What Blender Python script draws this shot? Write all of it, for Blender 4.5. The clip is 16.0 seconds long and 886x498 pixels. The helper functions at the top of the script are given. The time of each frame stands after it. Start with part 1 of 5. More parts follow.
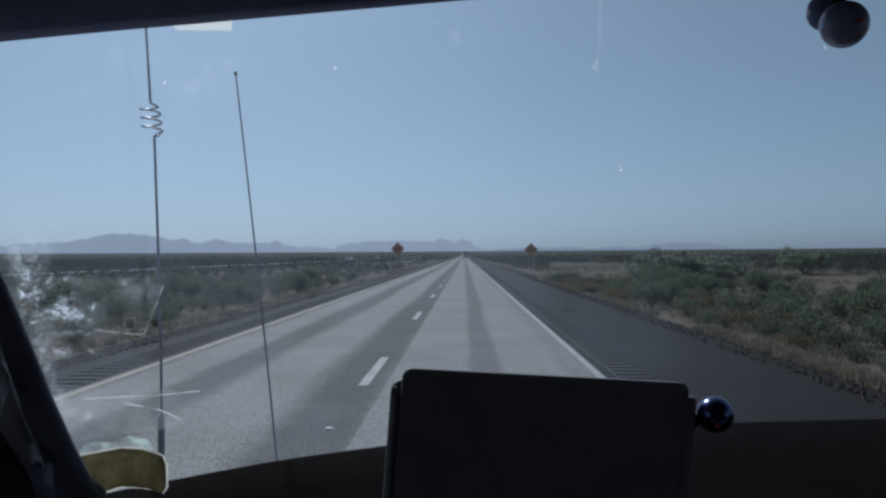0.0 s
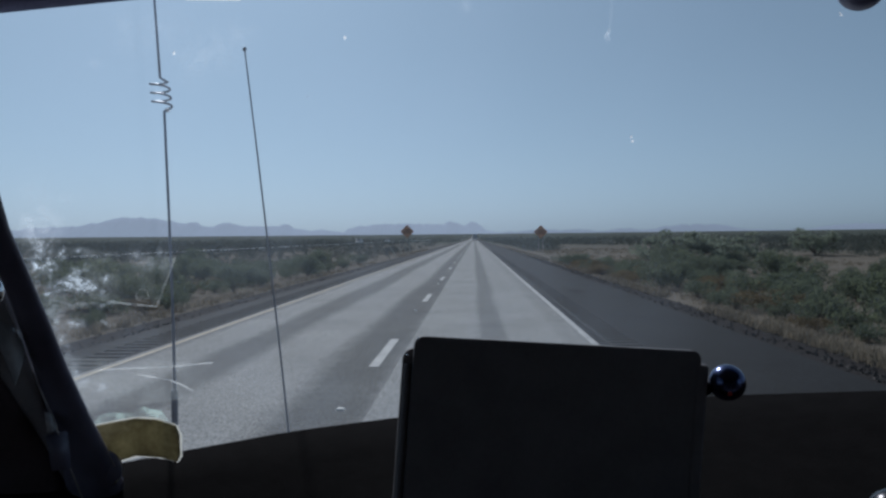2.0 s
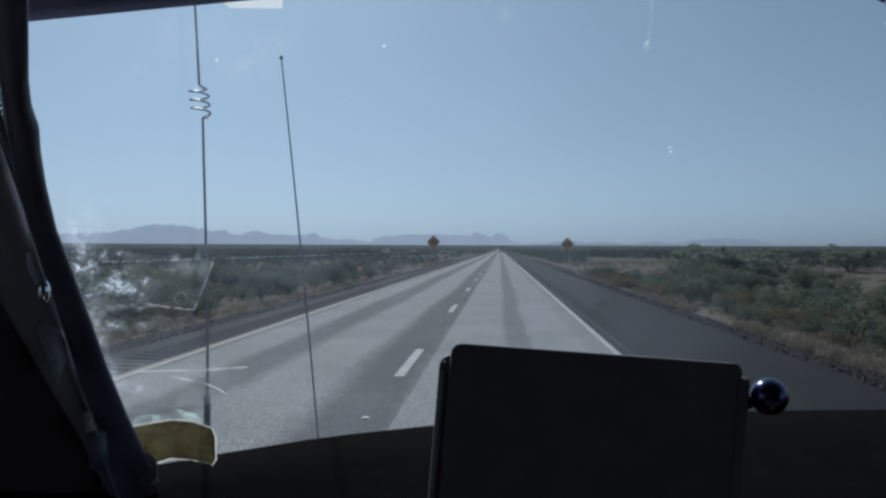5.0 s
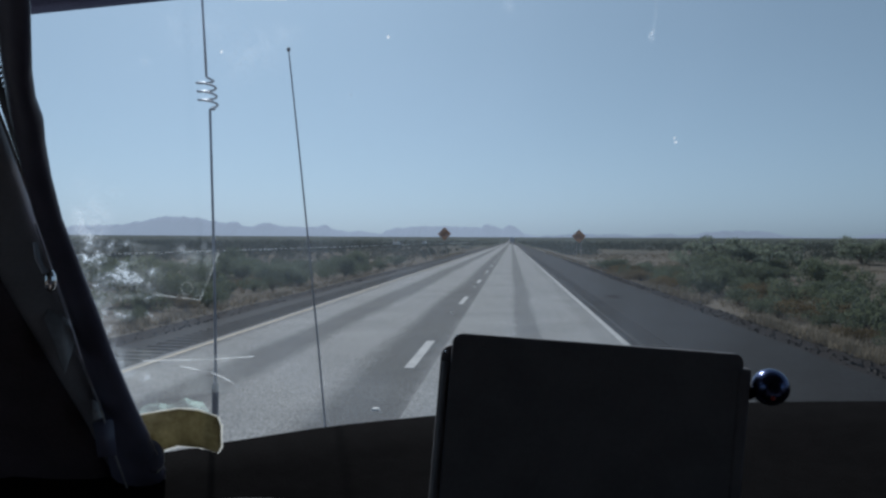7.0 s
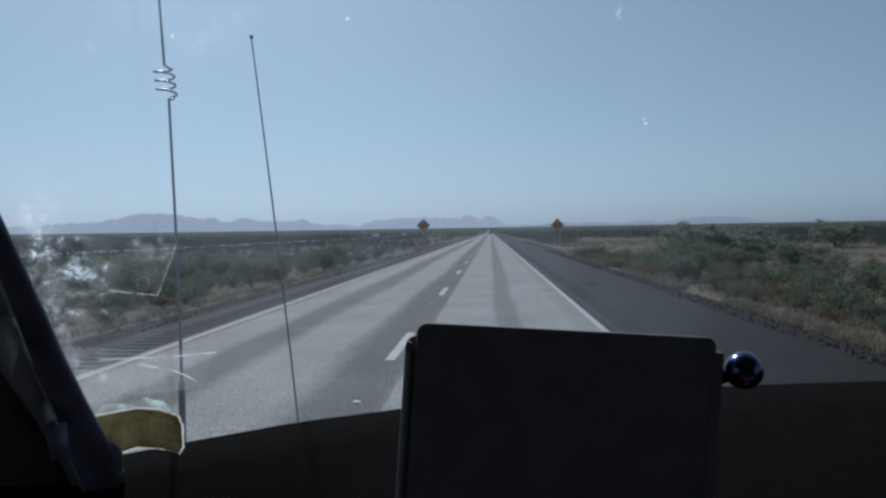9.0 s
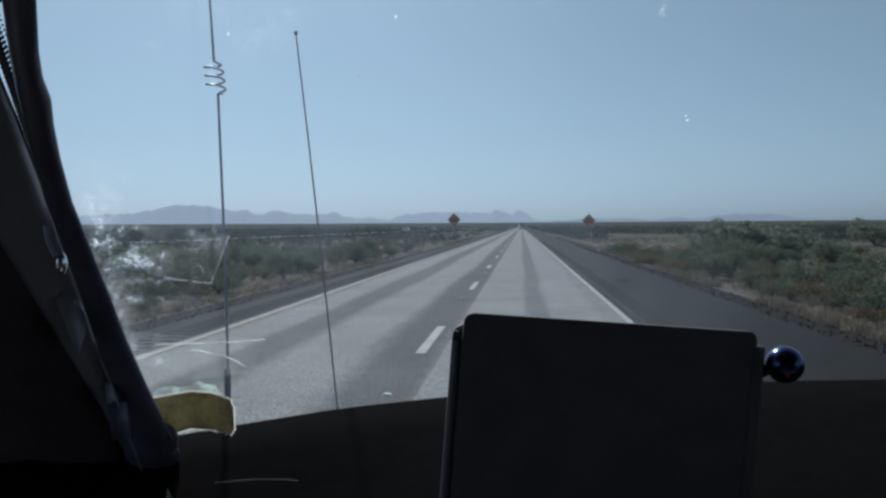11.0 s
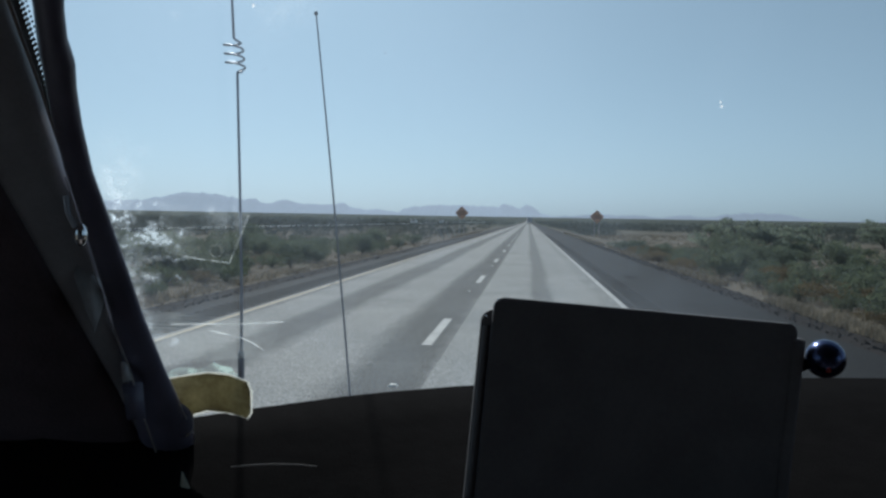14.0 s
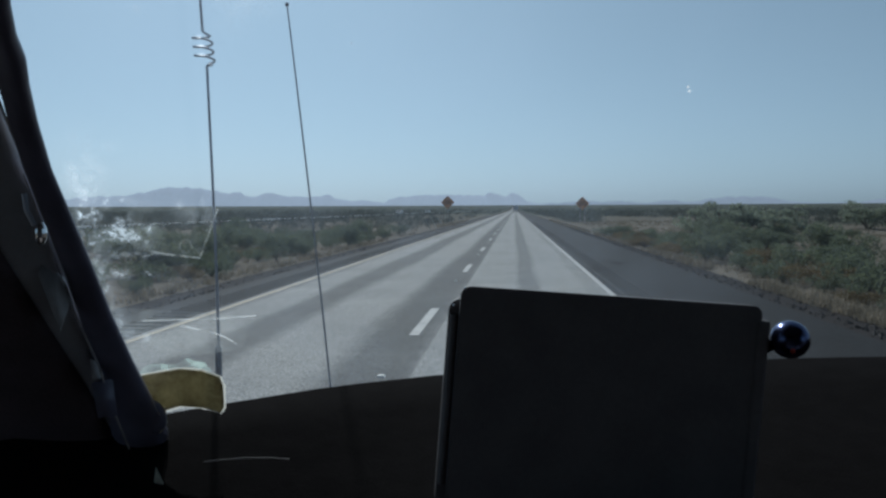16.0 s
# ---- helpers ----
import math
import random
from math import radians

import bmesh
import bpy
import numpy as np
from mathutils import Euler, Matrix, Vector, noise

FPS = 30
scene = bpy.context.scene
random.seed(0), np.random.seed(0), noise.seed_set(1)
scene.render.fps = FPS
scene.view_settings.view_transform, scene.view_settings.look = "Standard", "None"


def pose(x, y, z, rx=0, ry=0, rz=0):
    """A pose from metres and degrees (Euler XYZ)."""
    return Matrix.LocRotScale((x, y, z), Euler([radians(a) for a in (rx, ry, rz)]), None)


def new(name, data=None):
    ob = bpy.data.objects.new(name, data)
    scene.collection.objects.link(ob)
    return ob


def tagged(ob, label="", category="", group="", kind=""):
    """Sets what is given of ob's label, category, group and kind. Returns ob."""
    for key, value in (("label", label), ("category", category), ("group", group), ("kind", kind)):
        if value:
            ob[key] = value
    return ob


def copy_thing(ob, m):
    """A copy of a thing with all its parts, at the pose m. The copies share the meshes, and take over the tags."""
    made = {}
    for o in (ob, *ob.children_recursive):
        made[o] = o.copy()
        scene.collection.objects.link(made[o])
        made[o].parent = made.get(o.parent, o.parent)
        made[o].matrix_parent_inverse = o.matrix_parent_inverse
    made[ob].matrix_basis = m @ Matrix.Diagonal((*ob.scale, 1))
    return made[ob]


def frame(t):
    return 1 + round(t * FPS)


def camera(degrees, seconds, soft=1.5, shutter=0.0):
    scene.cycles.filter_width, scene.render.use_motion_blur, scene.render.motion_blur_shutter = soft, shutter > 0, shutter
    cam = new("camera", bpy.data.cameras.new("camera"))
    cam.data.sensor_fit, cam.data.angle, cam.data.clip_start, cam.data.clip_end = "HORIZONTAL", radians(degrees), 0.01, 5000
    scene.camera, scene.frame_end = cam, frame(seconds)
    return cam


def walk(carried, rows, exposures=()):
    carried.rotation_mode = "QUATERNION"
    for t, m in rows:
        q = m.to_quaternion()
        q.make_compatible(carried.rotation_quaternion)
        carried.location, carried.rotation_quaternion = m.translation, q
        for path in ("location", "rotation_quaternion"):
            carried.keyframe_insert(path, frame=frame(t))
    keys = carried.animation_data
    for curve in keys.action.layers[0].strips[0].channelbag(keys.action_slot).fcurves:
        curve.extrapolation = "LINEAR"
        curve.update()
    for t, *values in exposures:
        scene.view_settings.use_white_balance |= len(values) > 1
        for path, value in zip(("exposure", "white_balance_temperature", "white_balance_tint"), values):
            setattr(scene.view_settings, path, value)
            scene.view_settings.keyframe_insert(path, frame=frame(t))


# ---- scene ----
# the walk: held in the cab of a truck standing in the lane of a desert highway
cam = camera(60.6, 16.0, soft=2.6)
PATH = [
    (0.0, pose(0.0070, -0.0152, 1.8236, 90.48, 0.38, 1.63)),
    (0.2, pose(0.0085, -0.0201, 1.8166, 90.72, -0.33, 1.24)),
    (0.5, pose(0.0183, -0.0104, 1.8098, 89.85, 0.17, 0.83)),
    (0.7, pose(0.0151, -0.0241, 1.8138, 90.31, 1.19, 2.01)),
    (1.0, pose(0.0089, -0.0217, 1.8033, 90.08, 1.19, 3.02)),
    (1.2, pose(0.0020, -0.0100, 1.8141, 89.65, 0.85, 2.27)),
    (1.5, pose(-0.0107, -0.0205, 1.8070, 89.40, 0.18, 3.13)),
    (1.7, pose(-0.0040, -0.0231, 1.8074, 89.36, 0.38, 3.41)),
    (2.0, pose(0.0051, -0.0133, 1.8086, 89.18, 0.58, 2.35)),
    (2.2, pose(0.0077, -0.0154, 1.8032, 89.54, 0.33, 2.31)),
    (2.5, pose(0.0106, 0.0060, 1.7968, 89.51, -0.16, 1.53)),
    (2.7, pose(0.0131, 0.0013, 1.8096, 90.52, 0.09, 2.78)),
    (3.0, pose(0.0151, 0.0149, 1.8079, 89.03, -0.01, 1.59)),
    (3.2, pose(0.0164, 0.0184, 1.8083, 88.36, 0.14, 1.58)),
    (3.5, pose(0.0278, 0.0207, 1.8036, 88.77, 0.46, 1.76)),
    (3.7, pose(0.0207, 0.0196, 1.7961, 87.56, 0.97, 1.86)),
    (4.0, pose(0.0210, 0.0090, 1.7999, 88.61, 0.21, 2.17)),
    (4.2, pose(0.0173, -0.0134, 1.8073, 89.93, 0.61, 3.53)),
    (4.5, pose(0.0136, -0.0260, 1.8216, 90.69, 0.77, 4.89)),
    (4.7, pose(0.0132, -0.0309, 1.8143, 91.06, 0.34, 3.97)),
    (5.0, pose(-0.0078, -0.0125, 1.8048, 90.00, -0.23, 4.32)),
    (5.2, pose(-0.0091, -0.0143, 1.8067, 89.73, -0.77, 4.75)),
    (7.3, pose(0.0028, -0.0161, 1.8011, 89.20, -0.21, 5.16)),
    (7.5, pose(-0.0006, -0.0050, 1.7928, 88.45, -0.50, 4.23)),
    (7.7, pose(-0.0064, -0.0016, 1.8016, 88.42, -0.14, 4.43)),
    (8.0, pose(-0.0050, 0.0160, 1.7996, 87.67, 0.24, 4.19)),
    (8.2, pose(0.0018, 0.0318, 1.7927, 87.21, 0.86, 3.57)),
    (8.5, pose(0.0241, 0.0293, 1.7973, 87.95, 1.56, 2.25)),
    (8.7, pose(0.0287, 0.0310, 1.7973, 88.16, 1.52, 3.00)),
    (9.0, pose(0.0167, 0.0136, 1.7982, 88.73, 0.92, 3.59)),
    (9.2, pose(0.0181, 0.0038, 1.7970, 88.77, 0.54, 4.61)),
    (9.5, pose(0.0180, -0.0023, 1.7875, 87.91, 1.11, 5.03)),
    (9.7, pose(0.0067, -0.0088, 1.7975, 87.28, 2.02, 5.58)),
    (10.0, pose(0.0009, -0.0037, 1.7982, 88.10, 1.27, 5.50)),
    (10.2, pose(0.0059, -0.0053, 1.7967, 88.36, 0.49, 6.13)),
    (12.3, pose(-0.0091, -0.0159, 1.7969, 87.93, 0.03, 5.42)),
    (12.5, pose(-0.0114, -0.0060, 1.7956, 87.07, 0.13, 5.88)),
    (12.7, pose(-0.0231, -0.0052, 1.8023, 87.55, -0.48, 6.46)),
    (13.0, pose(-0.0347, -0.0134, 1.7955, 87.36, -0.87, 6.82)),
    (13.2, pose(-0.0341, -0.0082, 1.7979, 87.41, -1.24, 6.84)),
    (13.5, pose(-0.0316, -0.0010, 1.7915, 87.54, -1.41, 6.37)),
    (13.7, pose(-0.0320, 0.0001, 1.7865, 87.21, -1.31, 6.90)),
    (14.0, pose(-0.0244, 0.0117, 1.7843, 87.79, -0.97, 6.45)),
    (14.2, pose(-0.0234, 0.0042, 1.7950, 88.47, -0.45, 6.33)),
    (14.5, pose(-0.0156, 0.0036, 1.7928, 88.21, -0.25, 6.35)),
    (14.7, pose(-0.0227, -0.0044, 1.7984, 88.15, -0.07, 6.60)),
    (15.0, pose(-0.0224, 0.0017, 1.8012, 88.81, 0.02, 6.14)),
    (15.2, pose(-0.0323, 0.0020, 1.7935, 88.46, -0.09, 5.54)),
    (15.5, pose(-0.0185, 0.0111, 1.7939, 87.50, 0.17, 5.54)),
    (15.7, pose(-0.0118, -0.0049, 1.7973, 87.84, 0.63, 6.00)),
    (16.0, pose(-0.0040, 0.0133, 1.7846, 87.02, 0.25, 5.40)),
]
walk(cam, PATH, exposures=((0.0, 0.20, 5720, 10), (1.5, 0.27, 5770, 10), (2.0, 0.29, 5800, 10), (3.0, 0.26, 5750, 8.5), (4.5, 0.31, 5750, 8.5), (8.0, 0.41, 5850, 8.5), (10.0, 0.43, 5850, 8), (12.5, 0.52, 5840, 4), (13.0, 0.57, 5840, 4), (14.0, 0.64, 5990, 4), (14.5, 0.56, 5790, 4), (15.0, 0.52, 5790, 4), (15.5, 0.52, 5840, 4), (16.0, 0.48, 5840, 4)))

# ---- sky, sun ----
SUN_AZ, SUN_EL = -22, 42          # degrees: from straight ahead to the left, above the plain
world = bpy.data.worlds.new("desert_sky")
scene.world = world
world.use_nodes = True
wn, wl = world.node_tree.nodes, world.node_tree.links
sky = wn.new("ShaderNodeTexSky")
sky.sky_type, sky.sun_disc = "NISHITA", False
sky.sun_elevation, sky.sun_rotation = radians(SUN_EL), radians(SUN_AZ)
sky.altitude, sky.air_density, sky.dust_density, sky.ozone_density = 400, 1.0, 1.8, 3.0
# desert haze evens out the sky's brightness and colour
bw, soft_lum, haze, blend = wn.new("ShaderNodeRGBToBW"), wn.new("ShaderNodeMath"), wn.new("ShaderNodeMix"), wn.new("ShaderNodeMix")
wl.new(sky.outputs[0], bw.inputs[0])
soft_lum.operation = "POWER"
soft_lum.inputs[1].default_value = 0.66
wl.new(bw.outputs[0], soft_lum.inputs[0])
haze.data_type, haze.blend_type = "RGBA", "MULTIPLY"
haze.inputs["Factor"].default_value = 1.0
haze.inputs["A"].default_value = (0.965, 1.34, 1.655, 1)
wl.new(soft_lum.outputs[0], haze.inputs["B"])
blend.data_type = "RGBA"
blend.inputs["Factor"].default_value = 0.82
wl.new(sky.outputs[0], blend.inputs["A"])
wl.new(haze.outputs["Result"], blend.inputs["B"])
wl.new(blend.outputs["Result"], wn["Background"].inputs[0])
wn["Background"].inputs[1].default_value = 0.0615
sun = new("sun", bpy.data.lights.new("sun", "SUN"))
sun.data.energy, sun.data.angle, sun.data.color = 2.2, radians(1.0), (1.0, 0.955, 0.89)
sun.matrix_world = pose(0, 0, 0, 90 - SUN_EL, 0, -SUN_AZ + 180)

# ---- materials ----
def mat(name, a, b=None, rough=0.8, metal=0.0, scale=6.0, fine=60.0, bump=0.0, mix=0.5, spec=0.5, coord="Object", island=0.0, per_object=0.0):
    """Two tones mixed by noise at two scales, with fine relief."""
    m = bpy.data.materials.new(name)
    m.use_nodes = True
    n, l = m.node_tree.nodes, m.node_tree.links
    p = n["Principled BSDF"]
    p.inputs["Roughness"].default_value, p.inputs["Metallic"].default_value = rough, metal
    p.inputs["Specular IOR Level"].default_value = spec
    b = b or tuple(c * 0.75 for c in a)
    tc = n.new("ShaderNodeTexCoord")
    big, small = n.new("ShaderNodeTexNoise"), n.new("ShaderNodeTexNoise")
    big.inputs["Scale"].default_value, big.inputs["Detail"].default_value = scale, 5
    small.inputs["Scale"].default_value, small.inputs["Detail"].default_value = fine, 3
    for t in (big, small):
        l.new(tc.outputs[coord], t.inputs["Vector"])
    add = n.new("ShaderNodeMath"); add.operation = "MULTIPLY_ADD"
    l.new(small.outputs["Fac"], add.inputs[0]); add.inputs[1].default_value = 0.5
    l.new(big.outputs["Fac"], add.inputs[2])
    ramp = n.new("ShaderNodeMapRange")
    ramp.inputs["From Min"].default_value, ramp.inputs["From Max"].default_value = 0.75 - mix * 0.4, 0.75 + mix * 0.4
    l.new(add.outputs[0], ramp.inputs["Value"])
    mx = n.new("ShaderNodeMix"); mx.data_type = "RGBA"
    mx.inputs["A"].default_value, mx.inputs["B"].default_value = (*a, 1), (*b, 1)
    l.new(ramp.outputs[0], mx.inputs["Factor"])
    out = mx.outputs["Result"]
    for amount, node, sock in ((island, "ShaderNodeNewGeometry", "Random Per Island"), (per_object, "ShaderNodeObjectInfo", "Random")):
        if amount:
            r = n.new(node)
            mr = n.new("ShaderNodeMapRange")
            mr.inputs["To Min"].default_value, mr.inputs["To Max"].default_value = 1 - amount, 1 + amount
            l.new(r.outputs[sock], mr.inputs["Value"])
            hs = n.new("ShaderNodeHueSaturation")
            l.new(mr.outputs[0], hs.inputs["Value"]); l.new(out, hs.inputs["Color"])
            out = hs.outputs[0]
    l.new(out, p.inputs["Base Color"])
    if bump:
        bp = n.new("ShaderNodeBump")
        bp.inputs["Strength"].default_value, bp.inputs["Distance"].default_value = bump, 0.02
        l.new(add.outputs[0], bp.inputs["Height"]); l.new(bp.outputs[0], p.inputs["Normal"])
    return m


def pavement_mat(name, a, b, bands=(), rough=0.85, spec=0.3):
    """Pavement with fine grit, and stain bands along the road: (x, half width, darkening)."""
    m = mat(name, a, b, rough, scale=0.5, fine=11.0, bump=0.35, mix=0.6, spec=spec)
    n, l = m.node_tree.nodes, m.node_tree.links
    p = n["Principled BSDF"]
    col = p.inputs["Base Color"].links[0].from_socket
    tc = n.new("ShaderNodeTexCoord")
    sep = n.new("ShaderNodeSeparateXYZ"); l.new(tc.outputs["Object"], sep.inputs[0])
    stretch = n.new("ShaderNodeMapping"); stretch.inputs["Scale"].default_value = (1.2, 0.05, 1)
    l.new(tc.outputs["Object"], stretch.inputs["Vector"])
    wob = n.new("ShaderNodeTexNoise"); wob.inputs["Scale"].default_value = 1.0; wob.inputs["Detail"].default_value = 4
    l.new(stretch.outputs[0], wob.inputs["Vector"])
    grit = n.new("ShaderNodeTexNoise"); grit.inputs["Scale"].default_value = 3.0; grit.inputs["Detail"].default_value = 8
    l.new(tc.outputs["Object"], grit.inputs["Vector"])
    for x, half, dark in bands:
        d = n.new("ShaderNodeMath"); d.operation = "SUBTRACT"; l.new(sep.outputs[0], d.inputs[0]); d.inputs[1].default_value = x
        a1 = n.new("ShaderNodeMath"); a1.operation = "ABSOLUTE"; l.new(d.outputs[0], a1.inputs[0])
        w = n.new("ShaderNodeMath"); w.operation = "MULTIPLY_ADD"; l.new(wob.outputs["Fac"], w.inputs[0]); w.inputs[1].default_value = 0.5; l.new(a1.outputs[0], w.inputs[2])
        w2 = n.new("ShaderNodeMath"); w2.operation = "MULTIPLY_ADD"; l.new(grit.outputs["Fac"], w2.inputs[0]); w2.inputs[1].default_value = 0.25; l.new(w.outputs[0], w2.inputs[2])
        r = n.new("ShaderNodeMapRange"); r.interpolation_type = "SMOOTHSTEP"
        r.inputs["From Min"].default_value, r.inputs["From Max"].default_value = half * 0.55 + 0.375, half * 1.4 + 0.375
        r.inputs["To Min"].default_value, r.inputs["To Max"].default_value = dark, 1.0
        l.new(w2.outputs[0], r.inputs["Value"])
        mul = n.new("ShaderNodeMix"); mul.data_type = "RGBA"; mul.blend_type = "MULTIPLY"; mul.inputs["Factor"].default_value = 1
        l.new(col, mul.inputs["A"]); l.new(r.outputs[0], mul.inputs["B"])
        col = mul.outputs["Result"]
    # pale worn stones and dark pits at two sizes
    for size, low, high in ((8.0, 0.92, 1.08), (32.0, 0.68, 1.36), (80.0, 0.72, 1.3)):
        sp = n.new("ShaderNodeTexNoise"); sp.inputs["Scale"].default_value, sp.inputs["Detail"].default_value = size, 2
        l.new(tc.outputs["Object"], sp.inputs["Vector"])
        r = n.new("ShaderNodeMapRange")
        r.inputs["From Min"].default_value, r.inputs["From Max"].default_value = 0.36, 0.64
        r.inputs["To Min"].default_value, r.inputs["To Max"].default_value = low, high
        l.new(sp.outputs["Fac"], r.inputs["Value"])
        mul = n.new("ShaderNodeMix"); mul.data_type = "RGBA"; mul.blend_type = "MULTIPLY"; mul.inputs["Factor"].default_value = 1
        l.new(col, mul.inputs["A"]); l.new(r.outputs[0], mul.inputs["B"])
        col = mul.outputs["Result"]
    l.new(col, p.inputs["Base Color"])
    return m


def clear_mat(name, tint, amount, rough=0.4, scale=0.0, edge=0.5, thick=0.35, through_light=0.5, gloss=0.0, least=0.12):
    """A thin film: clear, with a share of scattering dust or glue that noise breaks up."""
    m = bpy.data.materials.new(name)
    m.use_nodes = True
    n, l = m.node_tree.nodes, m.node_tree.links
    n.remove(n["Principled BSDF"])
    out = n["Material Output"]
    tr, df, tl, gl = (n.new("ShaderNodeBsdf" + k) for k in ("Transparent", "Diffuse", "Translucent", "Glossy"))
    df.inputs[0].default_value = tl.inputs[0].default_value = (*tint, 1)
    gl.inputs["Roughness"].default_value = rough
    sc = n.new("ShaderNodeMixShader"); sc.inputs[0].default_value = through_light
    l.new(df.outputs[0], sc.inputs[1]); l.new(tl.outputs[0], sc.inputs[2])
    sg = n.new("ShaderNodeMixShader"); sg.inputs[0].default_value = gloss
    l.new(sc.outputs[0], sg.inputs[1]); l.new(gl.outputs[0], sg.inputs[2])
    mx = n.new("ShaderNodeMixShader"); mx.inputs[0].default_value = amount
    l.new(tr.outputs[0], mx.inputs[1]); l.new(sg.outputs[0], mx.inputs[2])
    if scale:
        tc, no = n.new("ShaderNodeTexCoord"), n.new("ShaderNodeTexNoise")
        no.inputs["Scale"].default_value, no.inputs["Detail"].default_value, no.inputs["Distortion"].default_value = scale, 6, 0.6
        l.new(tc.outputs["Object"], no.inputs["Vector"])
        r = n.new("ShaderNodeMapRange"); r.interpolation_type = "SMOOTHSTEP"
        r.inputs["From Min"].default_value, r.inputs["From Max"].default_value = edge, edge + thick
        r.inputs["To Min"].default_value, r.inputs["To Max"].default_value = amount * least, amount
        l.new(no.outputs["Fac"], r.inputs["Value"]); l.new(r.outputs[0], mx.inputs[0])
    l.new(mx.outputs[0], out.inputs["Surface"])
    return m


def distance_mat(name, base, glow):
    """Far ranges: dim rock with the haze of many miles of air painted on as emission."""
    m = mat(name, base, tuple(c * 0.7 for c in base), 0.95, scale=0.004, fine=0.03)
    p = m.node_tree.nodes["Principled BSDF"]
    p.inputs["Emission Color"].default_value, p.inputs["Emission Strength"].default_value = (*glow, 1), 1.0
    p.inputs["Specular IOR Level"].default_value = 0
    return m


M_SAND = mat("desert_soil", (0.165, 0.147, 0.122), (0.096, 0.085, 0.071), 0.95, scale=0.10, fine=2.5, bump=0.4, mix=0.7, spec=0.02)


def scrub_cover(m):
    """Beyond a few hundred metres the soil is covered by low scrub."""
    n, l = m.node_tree.nodes, m.node_tree.links
    p = n["Principled BSDF"]
    col = p.inputs["Base Color"].links[0].from_socket
    tc, ln, no = n.new("ShaderNodeTexCoord"), n.new("ShaderNodeVectorMath"), n.new("ShaderNodeTexNoise")
    ln.operation = "LENGTH"
    l.new(tc.outputs["Object"], ln.inputs[0]); l.new(tc.outputs["Object"], no.inputs["Vector"])
    no.inputs["Scale"].default_value, no.inputs["Detail"].default_value = 0.012, 6
    d = n.new("ShaderNodeMath"); d.operation = "MULTIPLY_ADD"
    l.new(no.outputs["Fac"], d.inputs[0]); d.inputs[1].default_value = 500; l.new(ln.outputs["Value"], d.inputs[2])
    r = n.new("ShaderNodeMapRange"); r.inputs["From Min"].default_value, r.inputs["From Max"].default_value = 330, 640
    l.new(d.outputs[0], r.inputs["Value"])
    mx = n.new("ShaderNodeMix"); mx.data_type = "RGBA"
    l.new(r.outputs[0], mx.inputs["Factor"]); l.new(col, mx.inputs["A"]); mx.inputs["B"].default_value = (0.068, 0.076, 0.064, 1)
    l.new(mx.outputs["Result"], p.inputs["Base Color"])


scrub_cover(M_SAND)
M_LANE = pavement_mat("worn_grey_pavement", (0.302, 0.296, 0.284), (0.226, 0.224, 0.216), ((-1.58, 0.54, 0.43), (-3.78, 0.42, 0.50), (-5.2, 0.2, 0.72)), rough=0.92, spec=0.13)
M_LANE_R = pavement_mat("pale_grey_pavement", (0.288, 0.285, 0.274), (0.219, 0.218, 0.211), ((0.32, 0.26, 0.60), (1.9, 0.3, 0.85)), rough=0.92, spec=0.13)
M_SHOULDER = pavement_mat("dark_asphalt_shoulder", (0.019, 0.019, 0.020), (0.010, 0.010, 0.0108), rough=0.82, spec=0.10)
M_RUMBLE = pavement_mat("rumble_asphalt", (0.062, 0.061, 0.061), (0.044, 0.044, 0.044), rough=0.8, spec=0.07)
M_GROOVE = mat("near_black_asphalt", (0.019, 0.018, 0.018), (0.012, 0.012, 0.0115), 0.95, scale=3, fine=25, spec=0.05)
M_WHITE = mat("worn_white_road_paint", (0.38, 0.38, 0.366), (0.24, 0.24, 0.232), 0.7, scale=1.5, fine=25, mix=0.6)
M_YELLOW = mat("worn_yellow_road_paint", (0.30, 0.235, 0.135), (0.22, 0.183, 0.122), 0.7, scale=1.5, fine=25, mix=0.6)
M_GRAVEL = mat("dark_gravel", (0.026, 0.021, 0.0195), (0.013, 0.0115, 0.011), 0.95, scale=3, fine=22, bump=0.8, mix=0.6, spec=0.1)
M_STONE = mat("gravel_stone", (0.036, 0.029, 0.026), (0.016, 0.014, 0.013), 0.9, scale=8, fine=40, island=0.4)
M_CONCRETE = mat("pale_concrete_road", (0.75, 0.74, 0.71), (0.62, 0.61, 0.59), 0.3, scale=0.2, fine=3)
M_LEAF = mat("creosote_leaf", (0.100, 0.120, 0.115), (0.060, 0.077, 0.073), 0.75, scale=2, fine=12, island=0.35, per_object=0.25, spec=0.2)
M_LEAF_DRY = mat("dry_brush_leaf", (0.20, 0.158, 0.092), (0.12, 0.098, 0.062), 0.85, scale=2, fine=12, island=0.35, per_object=0.2, spec=0.1)
M_LEAF_TREE = mat("mesquite_leaf", (0.25, 0.27, 0.21), (0.16, 0.18, 0.14), 0.75, scale=1.5, fine=12, island=0.35, spec=0.2)
M_LEAF_FAR = mat("far_scrub", (0.115, 0.126, 0.109), (0.077, 0.087, 0.077), 0.9, scale=0.02, fine=0.3, island=0.4, mix=0.8, spec=0.05)
M_STRAW = mat("dry_grass", (0.275, 0.238, 0.182), (0.155, 0.137, 0.106), 0.85, scale=1.5, fine=20, island=0.35, spec=0.1)
M_BARK = mat("grey_brown_bark", (0.11, 0.09, 0.07), (0.06, 0.05, 0.04), 0.9, scale=8, fine=60, bump=0.5)
# The ranges' blue-grey haze is emission; no air stands before them.
M_RANGE = distance_mat("glowing_haze_range", (0.06, 0.07, 0.10), (0.197, 0.230, 0.275))
